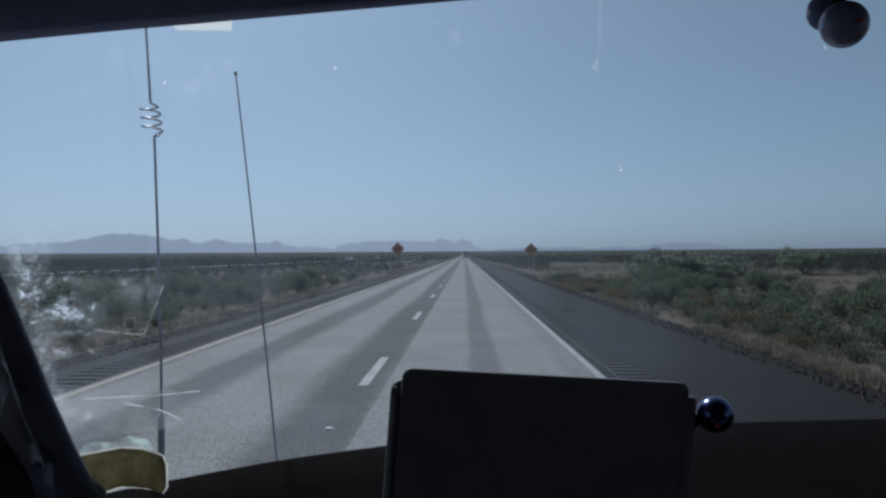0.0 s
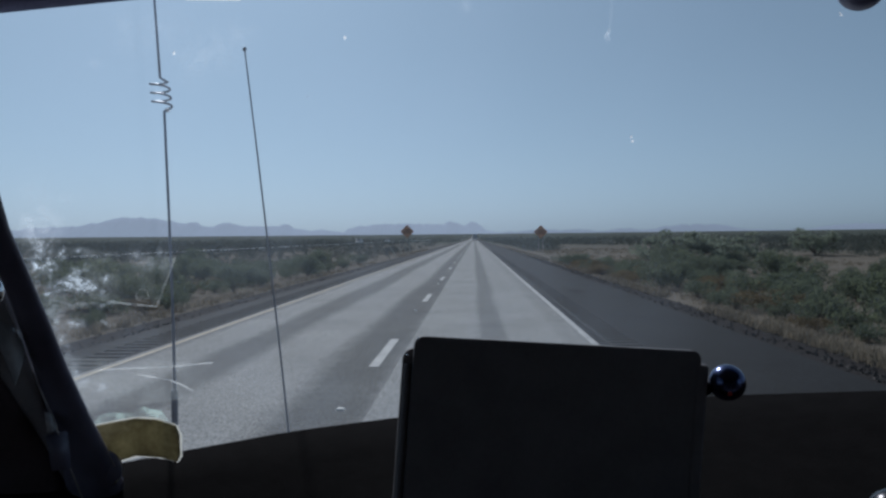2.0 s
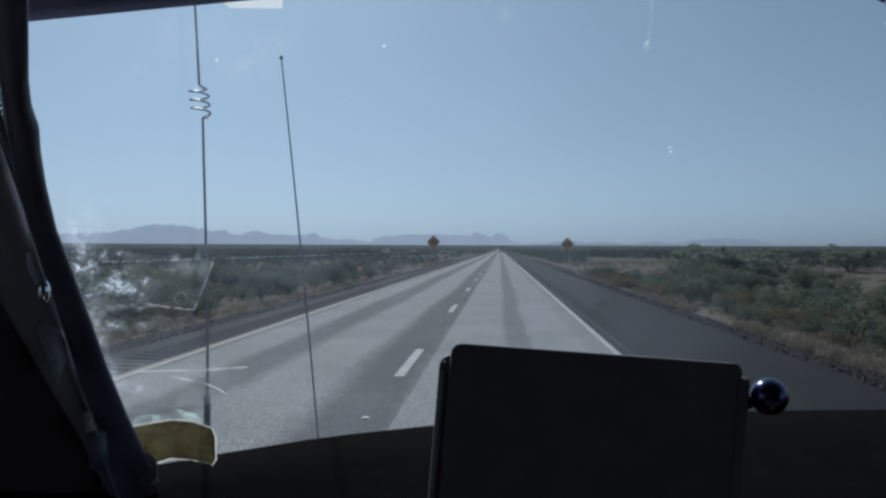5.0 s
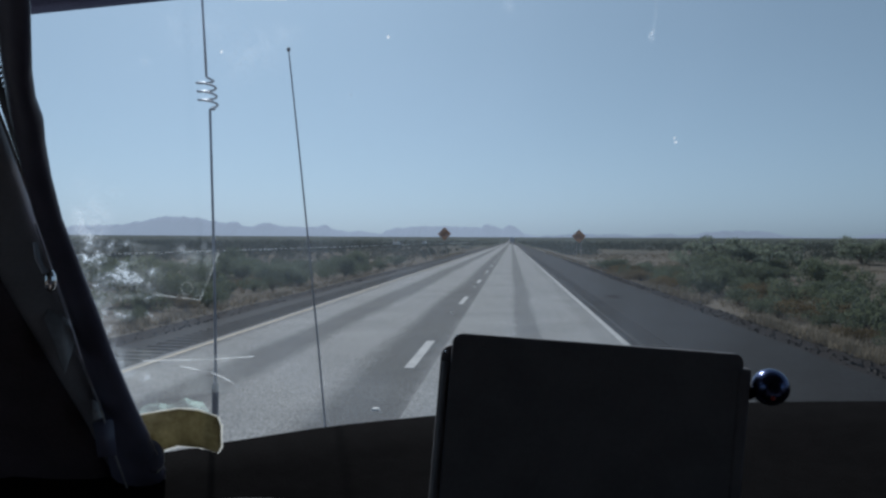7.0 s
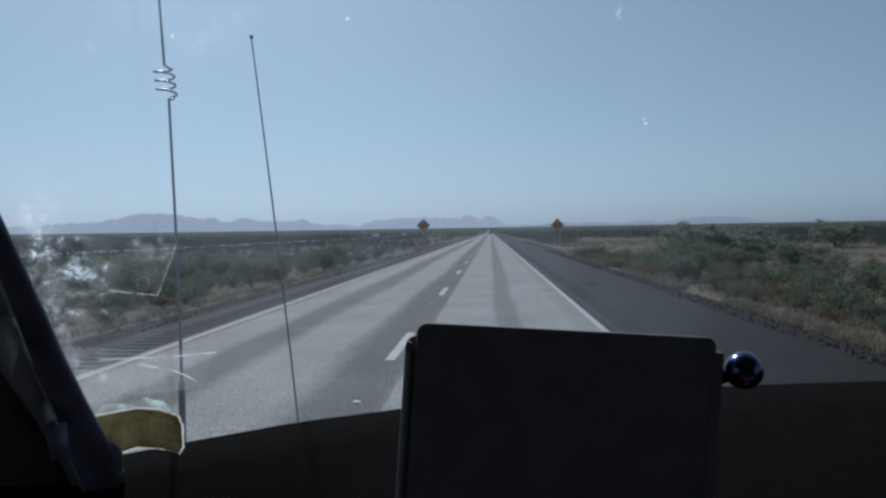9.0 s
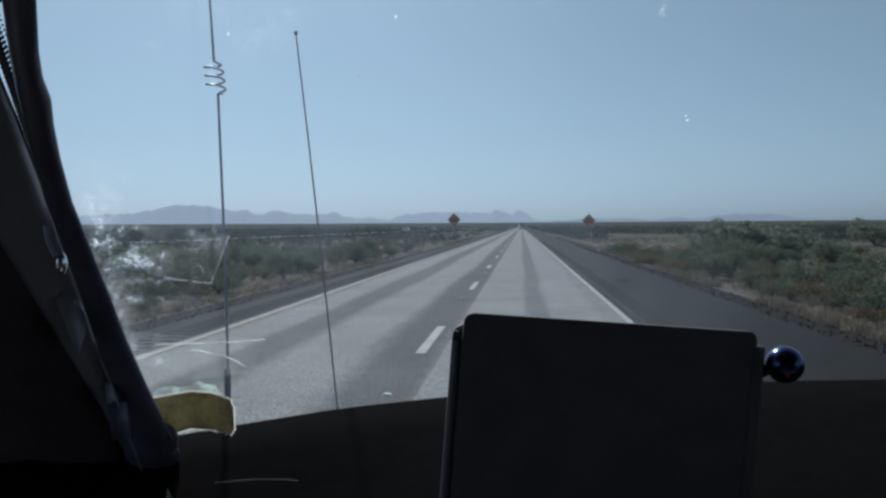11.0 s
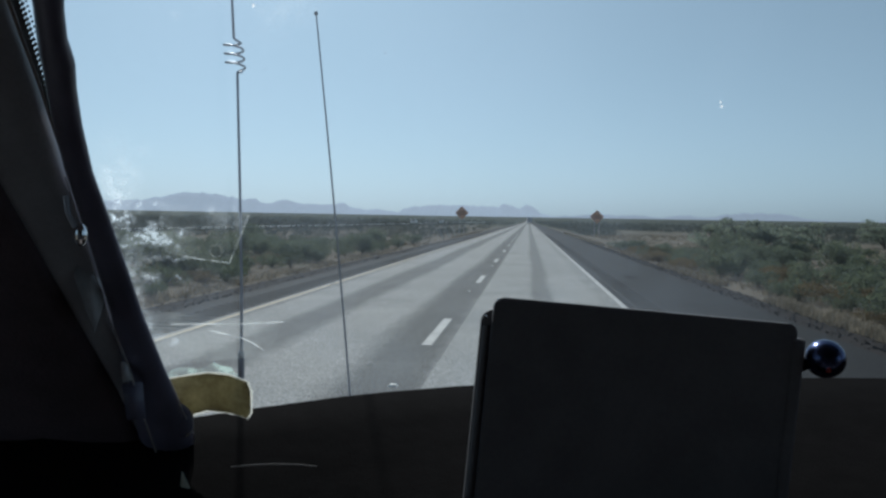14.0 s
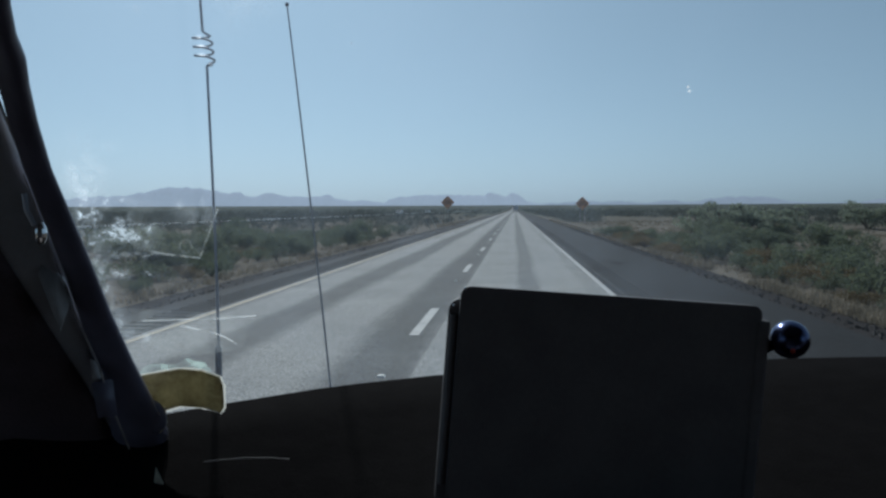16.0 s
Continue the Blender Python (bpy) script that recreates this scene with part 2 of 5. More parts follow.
M_RANGE_FAR = distance_mat("glowing_haze_far_range", (0.06, 0.07, 0.10), (0.150, 0.177, 0.212))
M_ORANGE = mat("orange_sign_sheeting", (0.62, 0.27, 0.10), (0.52, 0.225, 0.085), 0.45, scale=3, fine=40)
M_SIGN_INK = mat("faded_sign_ink", (0.16, 0.07, 0.03), None, 0.5)
M_GALV = mat("galvanised_steel", (0.35, 0.35, 0.34), (0.25, 0.25, 0.25), 0.5, 0.8, scale=10, fine=80)
M_POST = mat("pale_marker_plastic", (0.62, 0.61, 0.57), (0.45, 0.44, 0.42), 0.6, scale=6, fine=50)
M_BLACK = mat("black_dash_carpet", (0.0082, 0.0076, 0.0080), (0.0058, 0.0054, 0.0057), 0.95, scale=30, fine=400, bump=0.15, spec=0.02)
M_TABLET = mat("black_tablet_plastic", (0.175, 0.168, 0.176), (0.145, 0.138, 0.146), 0.6, scale=20, fine=200, spec=0.2)
M_TRIM = mat("grey_blue_pillar_trim", (0.42, 0.43, 0.46), (0.33, 0.335, 0.36), 0.40, scale=12, fine=220, bump=0.06, spec=0.7)
# Shade on the pillar trim, put into a darker colour.
M_TRIM_SHADE = mat("plum_black_trim_shade", (0.125, 0.100, 0.112), (0.090, 0.073, 0.083), 0.9, scale=10, fine=260, bump=0.2, spec=0.1)
M_RUBBER = mat("crumpled_black_plastic", (0.175, 0.17, 0.235), (0.12, 0.115, 0.16), 0.40, scale=12, fine=26, bump=0.16, spec=0.5)
M_NAVY = mat("navy_visor_cloth", (0.22, 0.24, 0.36), (0.16, 0.175, 0.28), 0.85, scale=12, fine=300, bump=0.2, spec=0.2)
M_PAINT = mat("white_cab_paint", (0.6, 0.6, 0.6), (0.5, 0.5, 0.5), 0.4, scale=3, fine=30)
M_LINER = mat("grey_headliner", (0.25, 0.228, 0.228), (0.19, 0.173, 0.173), 0.95, scale=8, fine=150, bump=0.3, spec=0.1)
M_CHROME = mat("polished_chrome", (0.75, 0.75, 0.77), (0.7, 0.7, 0.72), 0.08, 1.0, scale=10, fine=60)
M_DARK_CHROME = mat("smoked_chrome", (0.036, 0.035, 0.038), (0.026, 0.025, 0.028), 0.25, 1.0, scale=10, fine=60)
M_BALL = mat("dark_blue_mirror_ball", (0.085, 0.10, 0.19), (0.06, 0.075, 0.15), 0.22, 1.0, scale=12, fine=80)
M_BALL_TOP = mat("dull_dark_mirror_ball", (0.30, 0.32, 0.50), (0.23, 0.245, 0.39), 0.28, 0.0, scale=12, fine=80)
M_RED = mat("red_lens", (0.5, 0.03, 0.015), None, 0.25, scale=20)
# Glints on the crumpled strip, put into a pale base colour.
M_CREASE = mat("pale_crease_glint", (0.62, 0.6, 0.6), (0.3, 0.29, 0.3), 0.25, scale=40, fine=120, bump=0.5)
# Light on the pillar trim, put into a paler grey.
M_FACET = mat("lit_grey_facet", (0.62, 0.635, 0.66), (0.42, 0.43, 0.45), 0.45, scale=18, fine=90, bump=0.1)
M_PIPING = mat("beige_piping", (0.42, 0.37, 0.33), (0.30, 0.26, 0.24), 0.6, scale=30, fine=200, bump=0.1)
M_TYRE = mat("tyre_rubber", (0.02, 0.02, 0.02), (0.03, 0.03, 0.03), 0.85, scale=12, fine=90)
M_STEEL = mat("antenna_steel", (0.42, 0.45, 0.51), (0.33, 0.35, 0.40), 0.45, 0.6, scale=20, fine=100)
M_WHIP = mat("black_whip", (0.20, 0.21, 0.235), (0.145, 0.15, 0.17), 0.5, scale=30, fine=100)


def let_light(m, colour, share):
    """Lets light through a soft thing."""
    n, l = m.node_tree.nodes, m.node_tree.links
    t, mx = n.new("ShaderNodeBsdfTranslucent"), n.new("ShaderNodeMixShader")
    mx.inputs[0].default_value = share
    if colour:
        t.inputs[0].default_value = (*colour, 1)
    else:
        l.new(n["Principled BSDF"].inputs["Base Color"].links[0].from_socket, t.inputs[0])
    l.new(n["Principled BSDF"].outputs[0], mx.inputs[1]); l.new(t.outputs[0], mx.inputs[2])
    l.new(mx.outputs[0], n["Material Output"].inputs["Surface"])
    return m


M_FOAM = let_light(mat("yellowed_foam", (0.54, 0.50, 0.34), (0.25, 0.22, 0.14), 0.9, scale=45, fine=160, bump=0.5, mix=0.7), None, 0.55)
let_light(M_LEAF, (0.17, 0.20, 0.12), 0.4)
let_light(M_LEAF_TREE, (0.25, 0.29, 0.22), 0.42)
let_light(M_LEAF_DRY, None, 0.4)
let_light(M_STRAW, None, 0.4)
let_light(M_LEAF_FAR, None, 0.35)
M_FOAM_RIM = let_light(mat("whitish_torn_foam", (0.6, 0.57, 0.48), (0.42, 0.38, 0.3), 0.9, scale=90, fine=200, bump=0.5), (0.9, 0.88, 0.8), 0.6)
M_FRIT = mat("black_glass_frit", (0.01, 0.01, 0.01), None, 0.5)
M_DUST = clear_mat("dusty_windshield_glass", (0.68, 0.79, 0.97), 0.088, 0.05, scale=6.5, edge=0.34, thick=0.4, through_light=0.7, least=0.42)


def veil_ramp(m, x0, x1, right_share):
    """Fades the dust film from x0 to x1, so its thickness sets the veil of glare across the glass."""
    n, l = m.node_tree.nodes, m.node_tree.links
    mx = next(k for k in n if k.type == "MIX_SHADER" and k.inputs[0].is_linked)
    old = mx.inputs[0].links[0].from_socket
    tc, sep, r, mul = n.new("ShaderNodeTexCoord"), n.new("ShaderNodeSeparateXYZ"), n.new("ShaderNodeMapRange"), n.new("ShaderNodeMath")
    l.new(tc.outputs["Object"], sep.inputs[0]); l.new(sep.outputs[0], r.inputs["Value"])
    r.inputs["From Min"].default_value, r.inputs["From Max"].default_value = x0, x1
    r.inputs["To Min"].default_value, r.inputs["To Max"].default_value = 1.0, right_share
    mul.operation = "MULTIPLY"
    l.new(old, mul.inputs[0]); l.new(r.outputs[0], mul.inputs[1]); l.new(mul.outputs[0], mx.inputs[0])


# Glare veil: full at left and centre, faded out to the right.
veil_ramp(M_DUST, 0.0, 0.55, 0.08)
M_SIDE = clear_mat("side_glass", (0.8, 0.8, 0.8), 0.02, 0.05)
M_SMEAR = clear_mat("glue_smear", (0.85, 0.93, 1.0), 0.78, 0.3, scale=75.0, edge=0.38, thick=0.3, through_light=0.85, least=0.06)
M_FILM = clear_mat("glue_film", (0.88, 0.94, 1.0), 0.95, 0.3, scale=45.0, edge=0.35, thick=0.35, through_light=0.85, least=0.4)
M_DRIP = clear_mat("dried_drip", (0.9, 0.95, 1.0), 0.4, 0.3, scale=105.0, edge=0.43, thick=0.3, through_light=0.85)
M_FAINT = clear_mat("faint_smear", (0.9, 0.95, 1.0), 0.2, 0.3, scale=60.0, edge=0.45, thick=0.3, through_light=0.85)


def by_cover(m, fine):
    """Thins a film by the mesh's own cover value, with fine crazing."""
    n, l = m.node_tree.nodes, m.node_tree.links
    mx = next(k for k in n if k.type == "MIX_SHADER" and k.inputs[0].is_linked)
    old = mx.inputs[0].links[0].from_socket
    at, tc, no, r = n.new("ShaderNodeAttribute"), n.new("ShaderNodeTexCoord"), n.new("ShaderNodeTexNoise"), n.new("ShaderNodeMapRange")
    at.attribute_name = "cover"
    no.inputs["Scale"].default_value, no.inputs["Detail"].default_value, no.inputs["Distortion"].default_value = fine, 3, 2.2
    l.new(tc.outputs["Object"], no.inputs["Vector"]); l.new(no.outputs["Fac"], r.inputs["Value"])
    r.inputs["From Min"].default_value, r.inputs["From Max"].default_value = 0.38, 0.64
    r.inputs["To Min"].default_value, r.inputs["To Max"].default_value = 0.22, 1.35
    a, b = n.new("ShaderNodeMath"), n.new("ShaderNodeMath")
    a.operation = b.operation = "MULTIPLY"
    b.use_clamp = True
    l.new(old, a.inputs[0]); l.new(at.outputs["Fac"], a.inputs[1])
    l.new(a.outputs[0], b.inputs[0]); l.new(r.outputs[0], b.inputs[1]); l.new(b.outputs[0], mx.inputs[0])


by_cover(M_SMEAR, 95.0)
by_cover(M_FILM, 70.0)
M_TAPE = clear_mat("clear_tape", (0.85, 0.9, 0.88), 0.10, 0.2, scale=20.0, edge=0.35, thick=0.4, through_light=0.85)
M_TAPE_EDGE = clear_mat("creased_tape_edge", (0.95, 0.97, 0.97), 0.25, 0.2, scale=45.0, edge=0.35, thick=0.25, through_light=0.85)
M_GREEN_FILM = clear_mat("greenish_film", (0.75, 0.95, 0.85), 0.45, 0.3, scale=35.0, edge=0.38, thick=0.3, through_light=0.85)
M_CHIP = clear_mat("glass_chip", (1.0, 1.0, 1.0), 0.9, 0.2, through_light=0.85)
M_LABEL = clear_mat("translucent_label", (0.95, 0.92, 0.84), 0.62, 0.3, through_light=0.85)


# ---- mesh helpers ----
def part(name, bm, material, parent=None, label="", smooth=False):
    me = bpy.data.meshes.new(name)
    bm.normal_update()
    bm.to_mesh(me)
    bm.free()
    for m in (material if isinstance(material, (list, tuple)) else (material,)):
        me.materials.append(m)
    if smooth:
        for p in me.polygons:
            p.use_smooth = True
    ob = new(name, me)
    if parent:
        ob.parent = parent
    if label:
        ob["label"] = label
    return ob


def thing(name, label, category, group="", at=None, kind=""):
    ob = new(name)
    ob.empty_display_size = 0.2
    if at is not None:
        ob.matrix_world = at
    return tagged(ob, label, category, group, kind)


def soup(name, verts, faces, material, parent=None, smooth=False):
    me = bpy.data.meshes.new(name)
    me.from_pydata([tuple(v) for v in verts], [], [tuple(f) for f in faces])
    me.materials.append(material)
    if smooth:
        for p in me.polygons:
            p.use_smooth = True
    ob = new(name, me)
    if parent:
        ob.parent = parent
    return ob


def quads_mesh(name, v, material):
    """A mesh of loose quads from an array (n, 4, 3)."""
    v = np.asarray(v, dtype=np.float32)
    n = len(v)
    me = bpy.data.meshes.new(name)
    me.vertices.add(n * 4); me.loops.add(n * 4); me.polygons.add(n)
    me.vertices.foreach_set("co", v.ravel())
    me.loops.foreach_set("vertex_index", np.arange(n * 4, dtype=np.int32))
    me.polygons.foreach_set("loop_start", np.arange(0, n * 4, 4, dtype=np.int32))
    me.update(); me.validate()
    me.materials.append(material)
    return me


def box(x0, x1, y0, y1, z0, z1, bevel=0.0, seg=2):
    bm = bmesh.new()
    bmesh.ops.create_cube(bm, size=1)
    for v in bm.verts:
        v.co = Vector(((x0 + x1) / 2 + v.co.x * (x1 - x0), (y0 + y1) / 2 + v.co.y * (y1 - y0), (z0 + z1) / 2 + v.co.z * (z1 - z0)))
    if bevel:
        bmesh.ops.bevel(bm, geom=bm.edges[:], offset=bevel, segments=seg, profile=0.5, affect="EDGES")
    return bm


def tube(pts, radii, sides=10, flat=1.0, up=(0, 1, 0)):
    """A capped tube through points; flat squeezes it along up."""
    bm = bmesh.new()
    pts = [Vector(p) for p in pts]
    rings = []
    for i, p in enumerate(pts):
        d = (pts[min(i + 1, len(pts) - 1)] - pts[max(i - 1, 0)]).normalized()
        u = Vector(up)
        s = d.cross(u)
        s = s.normalized() if s.length > 1e-4 else d.orthogonal().normalized()
        w = s.cross(d).normalized()
        r = radii[i] if isinstance(radii, (list, tuple)) else radii
        rings.append([bm.verts.new(p + s * (r * math.cos(2 * math.pi * k / sides)) + w * (r * flat * math.sin(2 * math.pi * k / sides))) for k in range(sides)])
    for a, b in zip(rings, rings[1:]):
        for k in range(sides):
            bm.faces.new((a[k], a[(k + 1) % sides], b[(k + 1) % sides], b[k]))
    bm.faces.new(rings[0][::-1]); bm.faces.new(rings[-1])
    return bm


def ball(c, r, seg=24, squash=1.0):
    bm = bmesh.new()
    bmesh.ops.create_uvsphere(bm, u_segments=seg, v_segments=seg // 2, radius=r, matrix=Matrix.Translation(c) @ Matrix.Diagonal((1, 1, squash, 1)))
    return bm


def lathe(profile, seg=24, centre=(0, 0, 0), axis="z"):
    """A solid of revolution from (radius, height) pairs."""
    bm = bmesh.new()
    rings = []
    for r, h in profile:
        ring = []
        for k in range(seg):
            a = 2 * math.pi * k / seg
            c, s = r * math.cos(a), r * math.sin(a)
            co = (c, s, h) if axis == "z" else (h, c, s)
            ring.append(bm.verts.new(Vector(co) + Vector(centre)))
        rings.append(ring)
    for a, b in zip(rings, rings[1:]):
        for k in range(seg):
            bm.faces.new((a[k], a[(k + 1) % seg], b[(k + 1) % seg], b[k]))
    bm.faces.new(rings[0][::-1]); bm.faces.new(rings[-1])
    bmesh.ops.recalc_face_normals(bm, faces=bm.faces[:])
    return bm


def slab(outline, depth, centre_bevel=0.0):
    """A plate in the xz plane with its back at depth along y."""
    bm = bmesh.new()
    f = [bm.verts.new((x, 0, z)) for x, z in outline]
    b = [bm.verts.new((x, depth, z)) for x, z in outline]
    bm.faces.new(f); bm.faces.new(b[::-1])
    for i in range(len(f)):
        j = (i + 1) % len(f)
        bm.faces.new((f[j], f[i], b[i], b[j]))
    bmesh.ops.recalc_face_normals(bm, faces=bm.faces[:])
    if centre_bevel:
        bmesh.ops.bevel(bm, geom=[e for e in bm.edges if abs(e.verts[0].co.y - e.verts[1].co.y) < 1e-6], offset=centre_bevel, segments=2, affect="EDGES")
    return bm


def rounded(x0, x1, z0, z1, r, n=5):
    pts = []
    for cx, cz, a0 in ((x1 - r, z1 - r, 0), (x0 + r, z1 - r, 90), (x0 + r, z0 + r, 180), (x1 - r, z0 + r, 270)):
        for k in range(n + 1):
            a = radians(a0 + 90 * k / n)
            pts.append((cx + r * math.cos(a), cz + r * math.sin(a)))
    return pts


rng = np.random.default_rng(7)

# ---- ground, road ----
H_FAR = 0.0052                     # the far plain stands this much above the eye's level, per metre of distance


def ground_z(x, y):
    r = math.hypot(x, y)
    far = max(0.0, min(1.0, (r - 500) / 3000))
    far = far * far * (3 - 2 * far)
    bank = max(0.0, min(1.0, (4.4 - abs(x + 36.5)) / 1.2)) * 0.3
    side = 1.0 if -44 < x < -29 else max(0.0, min(1.0, (abs(x + 0.6) - 8) / 12))
    rough = 0.35 * noise.noise(Vector((x * 0.03, y * 0.03, 0))) + 0.12 * noise.noise(Vector((x * 0.15, y * 0.15, 3)))
    if -48 < x < -25:
        rough *= min(1, max(0, abs(x + 36.5) - 4) / 6)
    return -0.14 + side * rough * (1 - far) + bank + far * (1.8 + H_FAR * r)


def axis_steps(limit, first, grow):
    out, s = [0.0], first
    while out[-1] < limit:
        out.append(out[-1] + s)
        s *= grow
    out[-1] = limit
    return out


gx = axis_steps(4600, 1.0, 1.075)
gx = sorted([-a for a in gx[:0:-1]] + gx + [-41.0, -40.0, -39.6, -33.4, -33.0, -32.0])
gy = [-1500, -400, -150, -60, -25, -10] + axis_steps(4600, 1.2, 1.06)
verts = [(x, y, ground_z(x, y)) for y in gy for x in gx]
nx = len(gx)
faces = [(j * nx + i, j * nx + i + 1, (j + 1) * nx + i + 1, (j + 1) * nx + i) for j in range(len(gy) - 1) for i in range(nx - 1)]
ground = tagged(soup("ground", verts, faces, M_SAND, smooth=True), "dry sandy desert soil with scattered scrub", "ground", kind="structure")

ROAD_END = 2600


def road_strip(name, x0, x1, material, label, z0=0.0, z1=0.0, y0=-120.0, y1=ROAD_END, thick=0.25):
    """A long slab that follows the far rise of the plain."""
    ys = [y0] + [y for y in (0, 20, 60, 150, 300, *range(500, int(y1) + 1, 150)) if y > y0]
    bm = bmesh.new()
    rows = []
    for y in ys:
        lift = max(0.0, ground_z(0, y) + 0.14) if y > 0 else 0.0
        rows.append([bm.verts.new((x, y, z + lift)) for x, z in ((x0, z0), (x1, z1), (x1, z1 - thick), (x0, z0 - thick))])
    for a, b in zip(rows, rows[1:]):
        for k in range(4):
            bm.faces.new((a[k], a[(k + 1) % 4], b[(k + 1) % 4], b[k]))
    bm.faces.new(rows[0][::-1]); bm.faces.new(rows[-1])
    bmesh.ops.recalc_face_normals(bm, faces=bm.faces[:])
    return tagged(part(name, bm, material), label, "road", kind="structure")


X_WHITE, X_DASH, X_YELLOW, X_RIGHT, X_LEFT = 2.02, -1.43, -5.25, 4.95, -6.65
RR0, RR1, RL0, RL1 = 2.30, 2.77, -6.10, -5.52
road = road_strip("road", -5.4, -1.12, M_LANE, "worn grey left lane pavement with dark tyre bands")
road_strip("road", -1.12, 2.09, M_LANE_R, "pale grey right lane pavement with a dark centre band")
road_strip("road_shoulder", RR1, X_RIGHT, M_SHOULDER, "dark asphalt right shoulder of the highway", z1=-0.03)
road_strip("road_shoulder", X_LEFT, RL0, M_SHOULDER, "narrow dark asphalt left shoulder of the highway", z0=-0.02)
road_strip("road_joint", 2.09, RR0, M_SHOULDER, "dark seam between lane and rumble strip")
road_strip("road_joint", RR0 - 0.05, RR0 - 0.005, M_RUMBLE, "sealed joint along the rumble strip", z0=0.004, z1=0.004, thick=0.02)
road_strip("road_joint", RL1, -5.4, M_SHOULDER, "dark seam beside the yellow line")
road_strip("gravel_verge", X_RIGHT, X_RIGHT + 0.95, M_GRAVEL, "dark gravel edge beside the shoulder", z0=-0.035, z1=-0.13)
road_strip("gravel_verge", X_LEFT - 1.35, X_LEFT, M_GRAVEL, "dark gravel edge beside the left shoulder", z0=-0.16, z1=-0.025)


def rumble(x0, x1):
    """Milled grooves across a strip, each a shallow hollow."""
    bm = bmesh.new()
    prev, low = None, False
    y = -6.0
    while y < 110:
        for dy, z in ((0.0, 0.0), (0.17, 0.0), (0.195, -0.012), (0.335, -0.012)):
            cur = [bm.verts.new((x, y + dy, z)) for x in (x0, x1)]
            if prev:
                # Hollows and their walls take the darker second material.
                bm.faces.new((prev[0], prev[1], cur[1], cur[0])).material_index = int(z < 0 or low)
            low = z < 0
            prev = cur
        y += 0.36
    cur = [bm.verts.new((x, y, 0)) for x in (x0, x1)]
    bm.faces.new((prev[0], prev[1], cur[1], cur[0]))
    ob = tagged(part("rumble_strip", bm, (M_RUMBLE, M_GROOVE)), "milled rumble strip grooves in dark asphalt", "rumble strip", kind="structure")
    road_strip("rumble_strip", x0, x1, M_RUMBLE, "rumble strip far along the shoulder", y0=y, z0=-0.002, z1=-0.002)
    return ob


rumble(RR0, RR1)
rumble(RL0, RL1)
line = road_strip("road_marking", X_WHITE - 0.058, X_WHITE + 0.058, M_WHITE, "worn white edge line", z0=0.005, z1=0.005, thick=0.02)
road_strip("road_marking", X_YELLOW - 0.047, X_YELLOW + 0.047, M_YELLOW, "worn yellow edge line", z0=0.005, z1=0.005, thick=0.02)
dash_mesh = None
for k in range(-3, 34):
    y0 = 10.6 + 10.95 * k
    ob = part("lane_dash", box(X_DASH - 0.075, X_DASH + 0.075, 0, 2.95, -0.01, 0.006, 0.002, 1), M_WHITE) if dash_mesh is None else new("lane_dash", dash_mesh)
    dash_mesh = ob.data
    ob.location.y = y0
    tagged(ob, "worn white dash of the lane line", "road marking", "lane dashes", "structure")


def marker():
    """A raised pavement marker: a low bevelled wedge."""
    bm = box(-0.05, 0.05, -0.05, 0.05, -0.005, 0.018, 0.004, 1)
    for v in bm.verts:
        if v.co.z > 0.01:
            v.co.x *= 0.7; v.co.y *= 0.7
    return bm


first = tagged(part("road_marker", marker(), M_POST), "pale raised reflective pavement marker", "road marker", "raised pavement markers")
first.matrix_world = pose(X_DASH - 0.05, 18.9, 0)
for k in range(-1, 9):
    if k:
        copy_thing(first, pose(X_DASH, 18.9 + 10.95 * k, 0))
for k in range(0, 8):
    copy_thing(first, pose(X_YELLOW - 0.02, 9.0 + 10.95 * k, 0.012))


def tar_stain(x, y, rx, ry, seed):
    """A thin uneven spill of tar on the shoulder."""
    bm = bmesh.new()
    c = bm.verts.new((x, y, 0.0))
    ring = []
    for k in range(36):
        a = 2 * math.pi * k / 36
        w = 1 + 0.55 * noise.noise(Vector((math.cos(a) * 2.2, math.sin(a) * 2.2, seed)))
        ring.append(bm.verts.new((x + rx * w * math.cos(a), y + ry * w * math.sin(a), -0.008)))
    for k in range(36):
        bm.faces.new((c, ring[k], ring[(k + 1) % 36]))
    return tagged(part("tar_stain", bm, M_GROOVE), "dark tar stain on the asphalt shoulder", "stain", kind="structure")


tar_stain(3.35, 25.5, 0.28, 0.55, 1.7)

# the other carriageway, far over on the left
road_strip("road_far", -36.9, -36.45, M_CONCRETE, "pale carriageway of oncoming traffic across the median", z0=0.5, z1=0.5, y0=30, y1=760)

# stones on the gravel edges
st = []
for x0, x1, n in ((X_RIGHT + 0.05, X_RIGHT + 1.0, 1500), (X_LEFT - 1.2, X_LEFT - 0.05, 900)):
    for _ in range(n):
        x, y, s = rng.uniform(x0, x1), 5 + 70 * rng.random() ** 1.6, rng.uniform(0.015, 0.05)
        edge = X_RIGHT if x > 0 else X_LEFT
        z = -0.03 - 0.125 * min(1, abs(x - edge) / 1.1)
        o = rng.normal(0, 0.25, (4, 3)) * s
        c = np.array((x, y, z))
        p = [c + o[0] + (-s, -s, 0), c + o[1] + (s, -s, 0), c + o[2] + (0, s, 0), c + o[3] * 0.5 + (0, 0, s)]
        st += [(p[0], p[1], p[3], p[3]), (p[1], p[2], p[3], p[3]), (p[2], p[0], p[3], p[3])]
sv = [tuple(q) for t in st for q in t[:3]]
tagged(soup("gravel_stones", sv, [(3 * i, 3 * i + 1, 3 * i + 2) for i in range(len(st))], M_STONE), "loose dark stones along the road edge", "gravel", kind="stuff")


